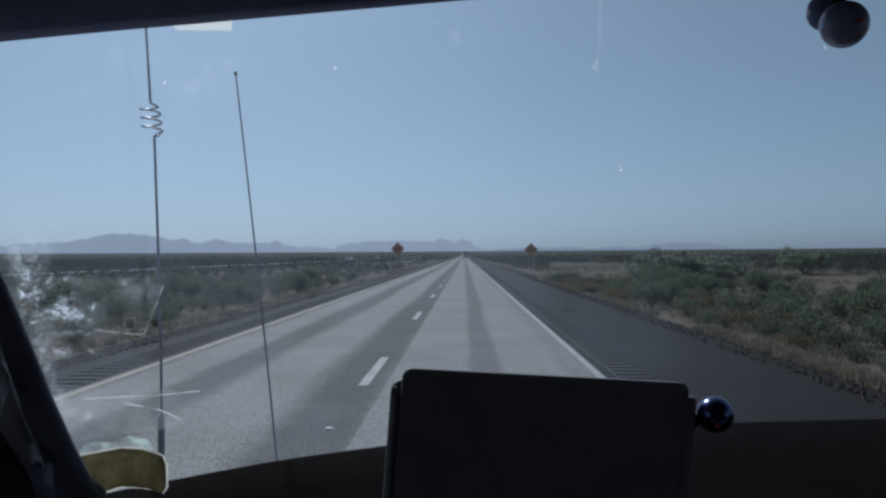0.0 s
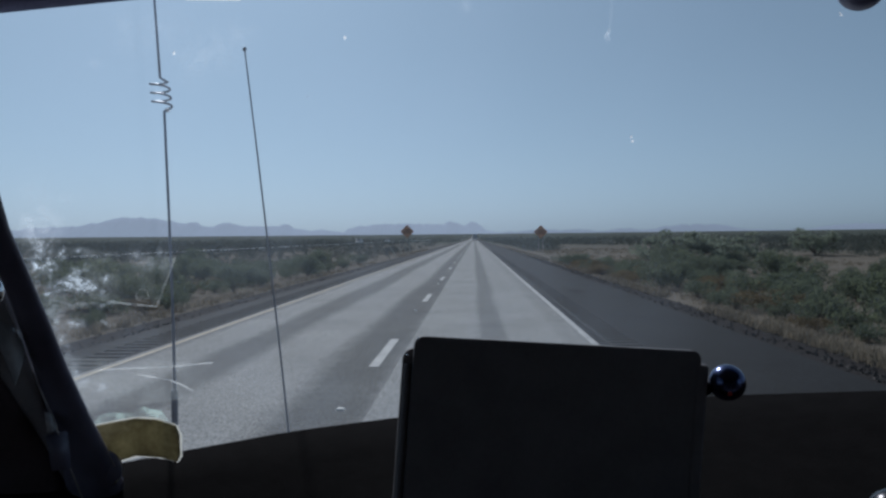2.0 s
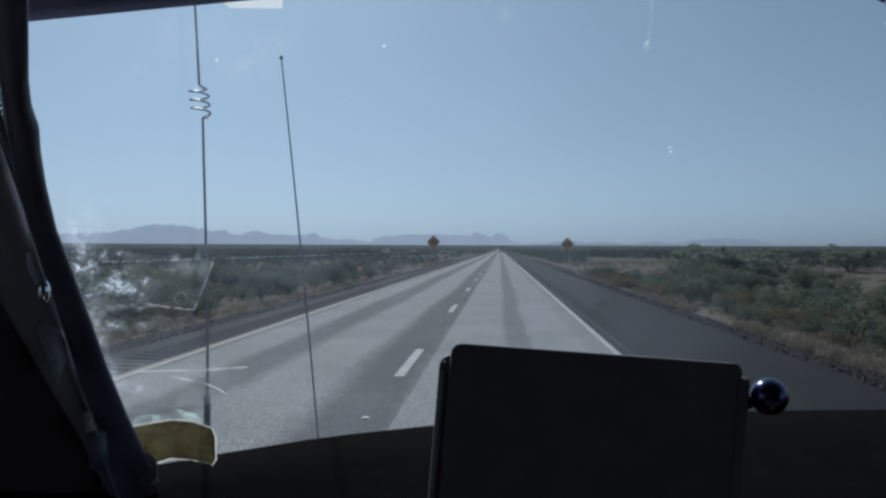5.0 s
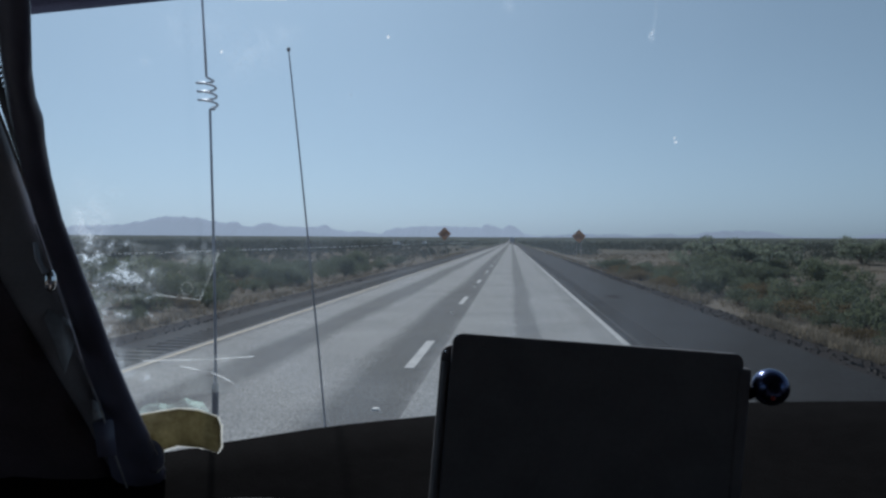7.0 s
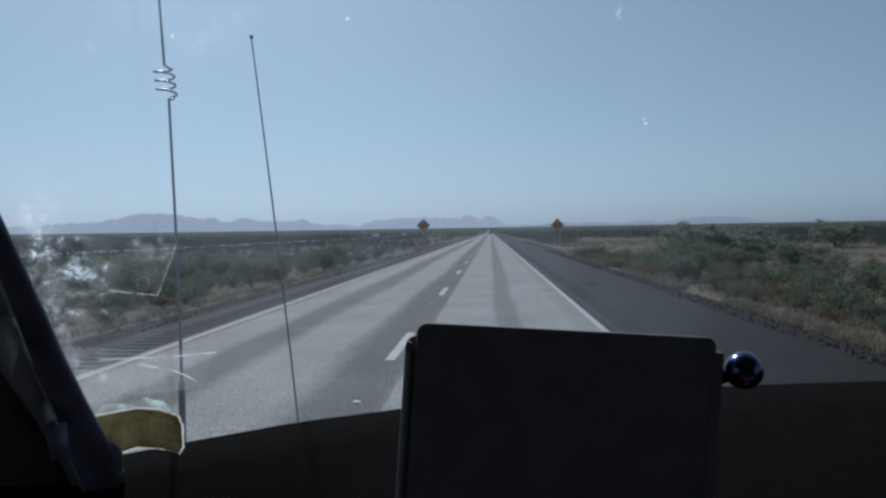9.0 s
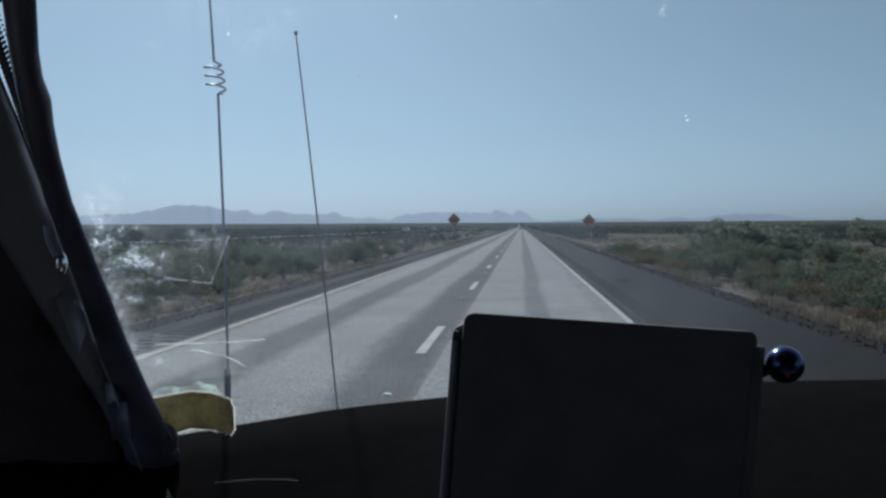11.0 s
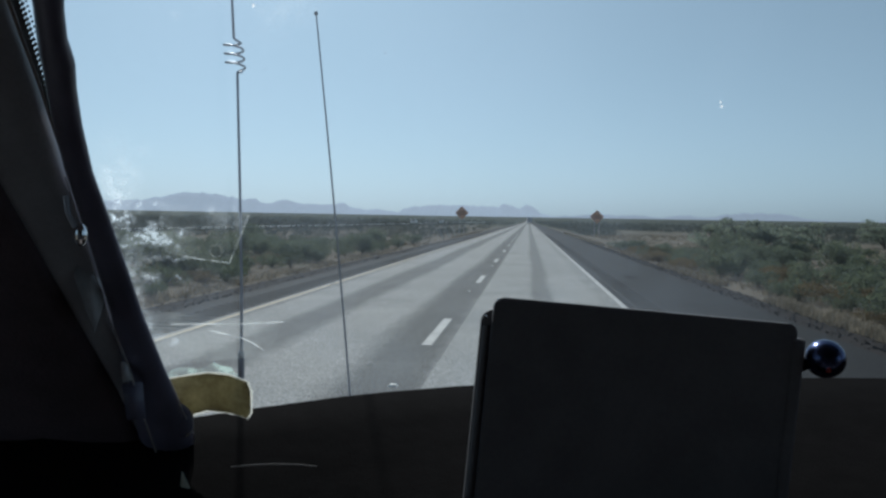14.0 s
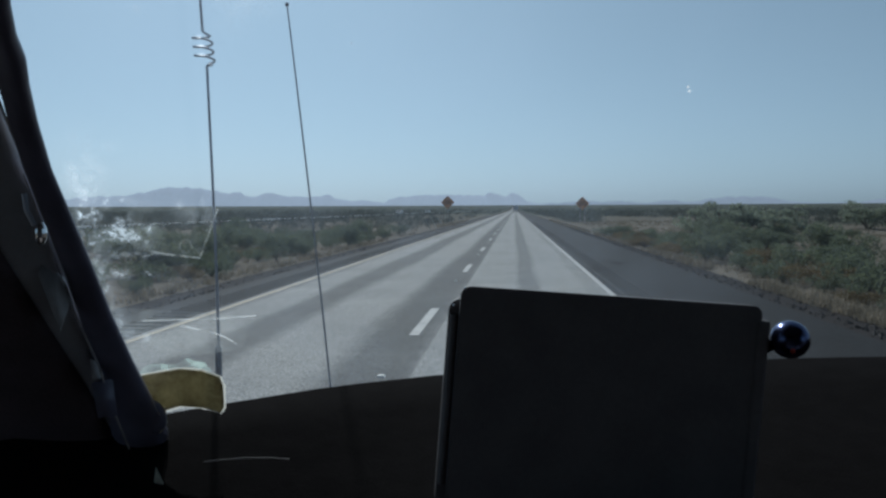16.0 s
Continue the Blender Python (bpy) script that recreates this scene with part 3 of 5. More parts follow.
# ---- far ranges ----
def bell(u, c, w, flat=2):
    return math.exp(-abs((u - c) / w) ** flat)


def far_range(name, label, material, dist, u0, u1, height, steps=260, seed=0.0):
    """A ridge of rock along the horizon; height(u) gives its rise over the plain per metre of distance."""
    bm = bmesh.new()
    rows = []
    for i in range(steps + 1):
        u = u0 + (u1 - u0) * i / steps
        jag = noise.fractal(Vector((u * 95, seed, 0)), 0.75, 2.0, 5)
        h = max(0.0, height(u)) * (1 + 0.06 * jag) + 0.0012 * jag * min(1.0, height(u) / 0.004)
        base = 1.8 + dist * H_FAR * math.sqrt(1 + u * u) - 14
        col = []
        for k, (back, share) in enumerate(((-120, 0), (-60, 0.35), (-15, 0.8), (20, 1.0), (160, 0.6), (330, 0))):
            crag = 1 + (0.25 * noise.noise(Vector((u * 45, k * 0.9, seed + 5))) if 0 < k < 3 else 0)
            col.append(bm.verts.new((u * dist, dist + back, base + (14 + h * dist) * min(1.0, share * crag) - (8 if share == 0 else 0))))
        rows.append(col)
    for a, b in zip(rows, rows[1:]):
        for k in range(5):
            bm.faces.new((a[k], b[k], b[k + 1], a[k + 1]))
    return tagged(part(name, bm, material, smooth=True), label, "mountains", kind="structure")


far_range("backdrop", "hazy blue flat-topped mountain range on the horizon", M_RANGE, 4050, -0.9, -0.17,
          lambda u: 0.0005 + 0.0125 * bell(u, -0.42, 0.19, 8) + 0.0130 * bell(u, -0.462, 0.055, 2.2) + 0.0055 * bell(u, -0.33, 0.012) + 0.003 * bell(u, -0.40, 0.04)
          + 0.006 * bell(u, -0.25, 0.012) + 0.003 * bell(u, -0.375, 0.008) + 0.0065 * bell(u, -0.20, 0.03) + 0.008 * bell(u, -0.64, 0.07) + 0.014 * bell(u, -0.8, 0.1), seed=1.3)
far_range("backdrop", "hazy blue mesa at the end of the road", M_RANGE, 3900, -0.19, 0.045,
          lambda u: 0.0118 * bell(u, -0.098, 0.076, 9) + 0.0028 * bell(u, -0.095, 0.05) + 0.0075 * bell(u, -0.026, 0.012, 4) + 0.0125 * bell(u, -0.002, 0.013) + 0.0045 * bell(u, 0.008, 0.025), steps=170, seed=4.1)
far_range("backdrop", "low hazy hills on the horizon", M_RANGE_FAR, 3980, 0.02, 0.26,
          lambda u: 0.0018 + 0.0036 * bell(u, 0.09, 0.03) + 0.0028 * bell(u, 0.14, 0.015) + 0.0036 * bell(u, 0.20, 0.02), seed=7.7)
far_range("backdrop", "pale far mountains with desert haze painted as glow", M_RANGE_FAR, 4150, 0.2, 0.85,
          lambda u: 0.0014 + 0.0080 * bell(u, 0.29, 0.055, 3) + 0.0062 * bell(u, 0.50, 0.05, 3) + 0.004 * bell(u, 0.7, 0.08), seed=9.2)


# ---- plants ----
def leaf_cloud(n, lobes, size, seed, hollow=0.55):
    """n small leaf quads spread over the outer parts of several lobes (x, y, z, rx, rz)."""
    r = np.random.default_rng(seed)
    out = np.empty((n, 4, 3))
    for i in range(n):
        cx, cy, cz, rx, rz = lobes[r.integers(len(lobes))]
        d = r.normal(size=3); d /= np.linalg.norm(d)
        k = hollow + (1 - hollow) * r.random() ** 0.7 + r.normal(0, 0.07)
        c = np.array((cx + d[0] * rx * k, cy + d[1] * rx * k, max(0.03, cz + d[2] * rz * k)))
        a = r.normal(size=3); a /= np.linalg.norm(a)
        b = np.cross(a, r.normal(size=3)); b /= np.linalg.norm(b)
        s = size * r.uniform(0.5, 1.3)
        out[i] = (c - a * s, c + b * s * 0.5, c + a * s, c - b * s * 0.5)
    return out


def stems(n, height, spread, seed, thick=0.02):
    r = np.random.default_rng(seed)
    bm = bmesh.new()
    for _ in range(n):
        a, lean = r.uniform(0, 6.28), r.uniform(0.2, 1.0) * spread
        p = [Vector((math.cos(a) * lean * t ** 1.3 + r.normal(0, 0.03), math.sin(a) * lean * t ** 1.3 + r.normal(0, 0.03), height * t * r.uniform(0.85, 1.05) - 0.05)) for t in (0, 0.35, 0.7, 1.0)]
        t2 = tube(p, [thick, thick * 0.8, thick * 0.5, thick * 0.2], 5)
        me = bpy.data.meshes.new("tmp"); t2.to_mesh(me); t2.free(); bm.from_mesh(me); bpy.data.meshes.remove(me)
    return bm


def shrub_lobes(seed, radius, height, n):
    r = np.random.default_rng(seed)
    return [(r.normal(0, radius * 0.45), r.normal(0, radius * 0.45), height * r.uniform(0.35, 0.72), radius * r.uniform(0.35, 0.6), height * r.uniform(0.25, 0.36)) for _ in range(n)]


def make_shrub(seed, radius, height, leaves, size, leaf, label, lobes=7):
    ob = thing("shrub", label, "shrub", "roadside shrubs")
    part("stems", stems(9, height * 0.8, radius * 0.8, seed), M_BARK, ob)
    f = new("foliage", quads_mesh("foliage", leaf_cloud(leaves, shrub_lobes(seed, radius, height, lobes), size, seed + 50), leaf))
    f.parent = ob
    return ob


GREEN = "dark green creosote shrub on dry desert soil"
DRY = "straw-coloured dry brush beside the road"
GOLD = "golden-brown low brush at the road's verge"
kinds = [make_shrub(11, 0.9, 1.25, 2300, 0.05, M_LEAF, GREEN), make_shrub(12, 1.2, 1.5, 3000, 0.055, M_LEAF, GREEN, 9),
         make_shrub(13, 0.7, 0.85, 1800, 0.042, M_LEAF, "low grey-green desert shrub on sandy soil"), make_shrub(14, 0.6, 0.6, 2200, 0.03, M_LEAF_DRY, DRY),
         make_shrub(15, 0.85, 0.55, 3000, 0.032, M_LEAF_DRY, GOLD, 10), make_shrub(16, 1.0, 1.15, 700, 0.045, M_LEAF, "thin half-bare desert shrub with grey stems", 8)]
spots = []


def free_spot(x, y, gap):
    for a, b in spots:
        if (a - x) ** 2 + (b - y) ** 2 < gap * gap:
            return False
    spots.append((x, y))
    return True


start = ((9.6, 17.0), (-11.2, 22.0), (8.7, 24.0), (7.9, 13.5), (7.4, 19.0), (12.4, 21.0))
for ob, (x, y) in zip(kinds, start):
    spots.append((x, y))
    ob.matrix_world = pose(x, y, ground_z(x, y), 0, 0, rng.uniform(0, 360))


def scatter(n, xs, ys, weights, gap, scale=(0.75, 1.25), bare=-0.12):
    """Copies of the shrubs over a stretch of the plain; patches of bare soil stay open."""
    done = tries = 0
    while done < n and tries < n * 14:
        tries += 1
        y = ys[0] + (ys[1] - ys[0]) * rng.random() ** 1.25
        x = xs[0] + (xs[1] - xs[0]) * rng.random() ** 1.2
        if noise.noise(Vector((x * 0.07, y * 0.045, 9))) < bare or not free_spot(x, y, gap):
            continue
        k = rng.choice(6, p=weights)
        s = rng.uniform(*scale)
        copy_thing(kinds[k], pose(x, y, ground_z(x, y) - 0.03, 0, 0, rng.uniform(0, 360)) @ Matrix.Diagonal((s, s, s * rng.uniform(0.85, 1.15), 1)))
        done += 1


scatter(30, (6.8, 9.4), (9, 28), (0.22, 0.06, 0.32, 0.12, 0.22, 0.06), 0.8, (0.5, 0.95), -1.0)
scatter(38, (6.3, 8.4), (18, 55), (0.08, 0.0, 0.2, 0.2, 0.46, 0.06), 0.8, (0.5, 1.0), -0.3)
scatter(60, (7.6, 15), (9, 44), (0.38, 0.2, 0.22, 0.03, 0.07, 0.10), 1.05, (0.52, 0.9), -0.5)
scatter(32, (14, 32), (18, 56), (0.34, 0.24, 0.24, 0.02, 0.04, 0.12), 1.6, (0.55, 0.95), -0.15)
scatter(44, (-8.6, -11.0), (12, 60), (0.3, 0.06, 0.34, 0.12, 0.1, 0.08), 0.8, (0.5, 0.9), -0.5)
scatter(72, (-9.4, -22), (15, 50), (0.38, 0.2, 0.26, 0.02, 0.06, 0.08), 1.3, (0.55, 0.9), -0.3)


def mesquite(x, y, height, width, seed, leaves):
    """A low desert tree: several leaning limbs from the ground, twigs, and an open ragged crown."""
    r = np.random.default_rng(seed)
    ob = thing("mesquite_tree", "grey-green mesquite tree with an open ragged crown", "tree", "desert trees", pose(x, y, ground_z(x, y) - 0.05))
    lobes = []
    bm = bmesh.new()
    for k in range(7):
        a, out = r.uniform(0, 6.28), width * r.uniform(0.25, 0.5)
        tip = Vector((math.cos(a) * out, math.sin(a) * out, height * r.uniform(0.55, 0.85)))
        mid = tip * 0.5 + Vector((r.normal(0, 0.12), r.normal(0, 0.12), 0.1))
        limbs = [((Vector((0, 0, -0.1)), mid * 0.5, mid, tip), (0.09, 0.07, 0.05, 0.02))]
        for _ in range(4):
            t = mid.lerp(tip, r.uniform(0.1, 0.9))
            e = t + Vector((r.normal(0, 0.45), r.normal(0, 0.45), abs(r.normal(0.35, 0.25))))
            limbs.append(((t, t.lerp(e, 0.5) + Vector((0, 0, 0.05)), e), (0.025, 0.018, 0.008)))
            lobes.append((e.x, e.y, e.z, width * r.uniform(0.08, 0.15), height * r.uniform(0.06, 0.12)))
        for p, rad in limbs:
            t2 = tube(p, list(rad), 6)
            me = bpy.data.meshes.new("tmp"); t2.to_mesh(me); t2.free(); bm.from_mesh(me); bpy.data.meshes.remove(me)
    for _ in range(26):
        a, o = r.uniform(0, 6.28), width * 0.5 * r.random() ** 0.5
        top = height * (0.86 - 0.5 * (o / width) ** 1.3)
        lobes.append((math.cos(a) * o, math.sin(a) * o, top * r.uniform(0.22, 0.95), width * r.uniform(0.08, 0.15), height * r.uniform(0.08, 0.15)))
    part("trunk", bm, M_BARK, ob)
    f = new("crown", quads_mesh("crown", leaf_cloud(leaves, lobes, 0.085, seed + 1, 0.15), M_LEAF_TREE))
    f.parent = ob
    return ob


mesquite(11.6, 43.5, 2.15, 4.6, 31, 8200)
mesquite(15.0, 46.0, 1.95, 3.8, 32, 5600)
mesquite(31.0, 70.0, 2.5, 4.2, 34, 5200)


# dry grass along the edges
def grass_band(name, xs, ys, n, height, label, bare=-0.18):
    q = []
    for _ in range(n):
        y = ys[0] + (ys[1] - ys[0]) * rng.random() ** 1.7
        x = xs[0] + (xs[1] - xs[0]) * min(1, abs(rng.normal(0.35, 0.28)))
        if noise.noise(Vector((x * 0.3, y * 0.12, 2))) < bare:
            continue
        g = min(ground_z(x, y), -0.1)
        h0 = height * rng.uniform(0.5, 1.3)
        for _ in range(16):
            a, lean = rng.uniform(0, 6.28), rng.uniform(0.1, 0.7) * h0
            bx, by = x + rng.normal(0, 0.09), y + rng.normal(0, 0.09)
            w = rng.uniform(0.004, 0.009) * (1 + y / 40)
            ca, sa = math.cos(a), math.sin(a)
            h = h0 * rng.uniform(0.6, 1.1)
            q.append(((bx - sa * w, by + ca * w, g), (bx + sa * w, by - ca * w, g), (bx + ca * lean + sa * w * 0.4, by + sa * lean - ca * w * 0.4, g + h), (bx + ca * lean - sa * w * 0.4, by + sa * lean + ca * w * 0.4, g + h)))
    ob = new(name, quads_mesh(name, q, M_STRAW))
    return tagged(ob, label, "grass", kind="stuff")


grass_band("dry_grass", (X_RIGHT + 0.9, X_RIGHT + 1.4), (6, 130), 1900, 0.19, "straw-yellow dry grass tufts along the road edge", -0.2)
grass_band("dry_grass", (X_LEFT - 1.25, X_LEFT - 1.9), (9, 130), 450, 0.18, "pale dry grass tufts along the left road edge", -0.1)
grass_band("dry_grass", (6.2, 9), (6, 50), 380, 0.15, "golden dry grass spreading in from the road edge", -0.4)
grass_band("dry_grass", (8, 34), (14, 120), 2600, 0.18, "sparse dry grass between the shrubs")
grass_band("dry_grass", (-9, -30), (16, 120), 1200, 0.17, "sparse dry grass across the median")


def scrub(name, label, n, d0, d1, even, twigs, size, strip=None):
    """Brush over a stretch of the plain, each clump a handful of ragged sprays; even: spread by area."""
    out = []
    for _ in range(n):
        d = math.sqrt(d0 * d0 + (d1 * d1 - d0 * d0) * rng.random()) if even else d0 * (d1 / d0) ** rng.random()
        u = rng.uniform(-0.85, 0.75)
        x, y = (u * d, d) if strip is None else (rng.uniform(*strip), d)
        if -9.4 < x < 7.6 or -38.6 < x < -35.6 or (y < 48 and -22 < x < 15):
            continue
        if strip is None and noise.noise(Vector((x * 0.03, y * 0.012, 9))) + 0.5 * noise.noise(Vector((x * 0.13, y * 0.06, 4))) < -0.16:
            continue
        s = rng.uniform(0.35, 0.85) * (1 + d / 1200) * (1.5 if rng.random() < 0.12 else 1)
        if -36 < x < 0:
            s *= 0.7 if x > -31 else 0.42
        g = ground_z(x, y)
        hgt = s * rng.uniform(0.7, 1.3)
        m = twigs
        t = rng.random(m)
        wide = s * 0.5 * (1.15 - t)
        c = np.stack((x + rng.normal(0, 1, m) * wide, y + rng.normal(0, 1, m) * wide, g + hgt * (0.05 + 0.95 * t)), 1)
        a = rng.normal(size=(m, 3)); a /= np.linalg.norm(a, axis=1)[:, None]
        b = np.cross(a, rng.normal(size=(m, 3))); b /= np.linalg.norm(b, axis=1)[:, None]
        k = (s * rng.uniform(0.5, 1.0, m) * size)[:, None]
        out.append(np.stack((c - a * k, c + b * k * 0.7, c + a * k, c - b * k * 0.7), 1))
    ob = new(name, quads_mesh(name, np.concatenate(out), M_LEAF_FAR))
    return tagged(ob, label, "scrub", kind="stuff")


scrub("desert_scrub", "grey-green brush between patches of bare soil", 2600, 34, 120, True, 70, 0.13)
scrub("median_scrub", "low dark brush along the bank of the far carriageway", 1500, 48, 400, False, 24, 0.3, (-35.5, -31.5))
scrub("far_scrub", "low grey-green scrub covering the desert plain", 9000, 110, 300, True, 18, 0.26)
scrub("far_scrub", "dark scrub merging towards the horizon", 15000, 280, 1700, False, 9, 0.40)


# ---- roadside things ----
def warning_sign(x, y, z, lean):
    s = 0.86
    ob = thing("road_sign", "orange diamond roadwork warning sign on two posts", "road sign", "pair of orange signs", pose(x, y, 0, 0, 0, lean))
    dia = [(0.0, s), (-0.05, s - 0.02), (-s + 0.02, 0.05), (-s, 0), (-s + 0.02, -0.05), (-0.05, -s + 0.02), (0, -s), (0.05, -s + 0.02), (s - 0.02, -0.05), (s, 0), (s - 0.02, 0.05), (0.05, s - 0.02)]
    bm = slab(dia, 0.012)
    bmesh.ops.translate(bm, vec=(0, -0.03, z), verts=bm.verts[:])
    panel = part("panel", bm, M_ORANGE, ob, "orange diamond panel")
    for i in range(4):
        a0, a1 = (Vector((0.79 * math.cos(radians(90 * j)), -0.036, z + 0.79 * math.sin(radians(90 * j)))) for j in (i, i + 1))
        part("border", tube((a0, a1), 0.012, 4), M_SIGN_INK, panel)
    for w, dz in ((0.42, 0.22), (0.62, 0.0), (0.5, -0.22)):
        part("text_bar", box(-w, w, -0.038, -0.031, z + dz - 0.06, z + dz + 0.06, 0.003, 1), M_SIGN_INK, panel)
    for px in (-0.3, 0.3):
        part("post", box(px - 0.035, px + 0.035, -0.015, 0.05, -0.4, z + 0.45, 0.006, 1), M_GALV, ob)
    part("brace", box(-0.36, 0.36, -0.0175, -0.012, z - 0.3, z - 0.25, 0.002, 1), M_GALV, ob)
    return ob


warning_sign(-8.83, 100.0, 2.73, 2)
warning_sign(8.75, 100.0, 2.5, -2)


def delineator(x, y, lean, h=1.25):
    ob = thing("delineator_post", "pale leaning roadside delineator post", "marker post", "delineator posts", pose(x, y, ground_z(x, y) - 0.1, 0, lean, 0))
    part("post", box(-0.05, 0.05, -0.012, 0.012, 0, h, 0.004, 1), M_GALV, ob)
    part("reflector", box(-0.04, 0.04, -0.018, -0.0125, h - 0.16, h - 0.05, 0.003, 1), M_WHITE, ob)
    return ob


delineator(-8.2, 74, -28, 1.4)
delineator(-8.2, 80, -30, 1.4)
delineator(-8.2, 87, -30, 1.4)


def wheel(parent, c, r, w, sub=True):
    t = part("wheel", lathe(((r * 0.55, -w / 2), (r * 0.92, -w / 2), (r, -w * 0.36), (r, w * 0.36), (r * 0.92, w / 2), (r * 0.55, w / 2)), 28, c, "x"), M_TYRE, parent, "black tyre", True)
    part("rim", lathe(((r * 0.12, -w * 0.44), (r * 0.5, -w * 0.40), (r * 0.56, -w * 0.47), (r * 0.56, w * 0.47), (r * 0.5, w * 0.40), (r * 0.12, w * 0.44)), 20, c, "x"), M_GALV, t)
    return t


def semi_trailer(x, y):
    ob = thing("semi_trailer", "dark box trailer of a truck far ahead on the road", "truck", at=pose(x, y, 0))
    part("box_body", box(-1.28, 1.28, 0, 14, 1.1, 4.0, 0.04), M_LINER, ob)
    for s in (-0.64, 0.64):
        part("rear_door", box(s - 0.6, s + 0.6, -0.04, 0.003, 1.2, 3.9, 0.01, 1), M_TRIM, ob)
    part("bumper", box(-1.2, 1.2, 0.1, 0.2, 0.5, 0.62, 0.01, 1), M_GALV, ob)
    for s in (-0.6, 0.6):
        part("bumper_strut", box(s - 0.04, s + 0.04, 0.1, 0.18, 0.6, 1.12, 0.005, 1), M_GALV, ob)
        part("tail_light", box(s * 1.7 - 0.08, s * 1.7 + 0.08, -0.02, 0.06, 1.02, 1.12, 0.01, 1), M_RED, ob)
    for s in (-0.95, 0.95):
        for yy in (1.6, 2.9, 12.5):
            wheel(ob, (s, yy, 0.5), 0.5, 0.55)
    return ob


semi_trailer(0.4, 430)


def pickup(x, y):
    ob = thing("car", "small white car on the far carriageway", "car", "oncoming cars", pose(x, y, 0.21))
    bm = box(-0.92, 0.92, -2.3, 2.3, 0.35, 0.95, 0.12)
    part("body", bm, M_PAINT, ob)
    bm = box(-0.8, 0.8, -1.5, 0.9, 0.94, 1.5, 0.1)
    for v in bm.verts:
        if v.co.z > 1.3:
            v.co.y = v.co.y * 0.75 - 0.1; v.co.x *= 0.85
    part("cabin", bm, M_PAINT, ob)
    part("windscreen", box(-0.62, 0.62, -1.47, -1.40, 1.0, 1.38, 0.02, 1), M_FRIT, ob)
    for s in (-0.65, 0.65):
        part("headlight", box(s - 0.15, s + 0.15, -2.32, -2.25, 0.62, 0.78, 0.02, 1), M_CHROME, ob)
    for s in (-0.82, 0.82):
        for yy in (-1.45, 1.4):
            wheel(ob, (s, yy, 0.33), 0.33, 0.22)
    return ob


pickup(-35, 230)
pickup(-38, 330)

# ---- the truck cab round the camera ----
EYE = Vector((0.0, 0.0, 1.8))
CAB_L, CAB_R, CAB_B = -1.0, 1.50, -1.0


def glass_y(x, z):
    d = (x - 0.3) ** 2
    return 1.13 - 0.5 * d / (1 + 0.6 * d) - 0.22 * (z - 1.8)


def on_glass(x, z, inset=0.006):
    """Carries a point of the upright plane y = 0.98 out to the inside of the curved, raked glass."""
    k = 1.0
    for _ in range(12):
        p = EYE + (Vector((x, 0.98, z)) - EYE) * k
        k *= (glass_y(p.x, p.z) - inset) / p.y
    return EYE + (Vector((x, 0.98, z)) - EYE) * k


def toward(x, y0, z, y):
    """Scales a point away from the seat to the depth y."""
    return EYE + (Vector((x, y0, z)) - EYE) * (y / y0)


cab = thing("truck_cab", "dark interior of a white truck cab parked in its lane", "truck", at=pose(0, 0, 0))


def cab_part(name, bm, material, label="", smooth=False):
    return part(name, bm, material, cab, label, smooth)


front = [(CAB_R + 0.06 - (CAB_R - CAB_L + 0.12) * i / 24) for i in range(25)]
bm = bmesh.new()
edge = [(x, glass_y(x, 2.44) + 0.02) for x in front] + [(CAB_L - 0.06, CAB_B - 0.06), (CAB_R + 0.06, CAB_B - 0.06)]
low = [bm.verts.new((x, y, 2.42)) for x, y in edge]
top = [bm.verts.new((x, y, 2.50)) for x, y in edge]
bm.faces.new(low[::-1]); bm.faces.new(top)
for i in range(len(edge)):
    bm.faces.new((low[i], low[(i + 1) % len(edge)], top[(i + 1) % len(edge)], top[i]))
bmesh.ops.recalc_face_normals(bm, faces=bm.faces[:])
cab_part("roof", bm, M_LINER, "grey headliner")
cab_part("back_wall", box(CAB_L, CAB_R, CAB_B - 0.06, CAB_B, 0.62, 2.42), M_LINER)
cab_part("floor", box(CAB_L, CAB_R, CAB_B, 1.15, 0.62, 0.70), M_LINER)
for x0, x1 in ((CAB_L - 0.06, CAB_L), (CAB_R, CAB_R + 0.06)):
    door = cab_part("door", box(x0, x1, CAB_B, 0.62, 0.62, 1.45), M_LINER, "grey door panel")
    part("door_frame", box(x0, x1, CAB_B, -0.35, 1.45, 2.42), M_LINER, door)
    part("door_frame", box(x0, x1, -0.35, 0.62, 2.18, 2.42), M_LINER, door)
    pane = part("window_pane", box((x0 + x1) / 2 - 0.003, (x0 + x1) / 2 + 0.003, -0.35, 0.62, 1.45, 2.18), M_SIDE, door)
    pane.visible_shadow = False
    cab_part("side_panel", box(x0, x1, 0.62, 1.24, 0.62, 1.30), M_LINER)
    s = 1 if x1 > 0 else -1
    cab_part("outer_pillar", tube([(s * (abs(x0 + x1) / 2 - 0.06), 0.62, 1.28), (s * (abs(x0 + x1) / 2 - 0.08), 0.54, 1.9), (s * (abs(x0 + x1) / 2 - 0.1), 0.48, 2.44)], 0.045, 10), M_PAINT)

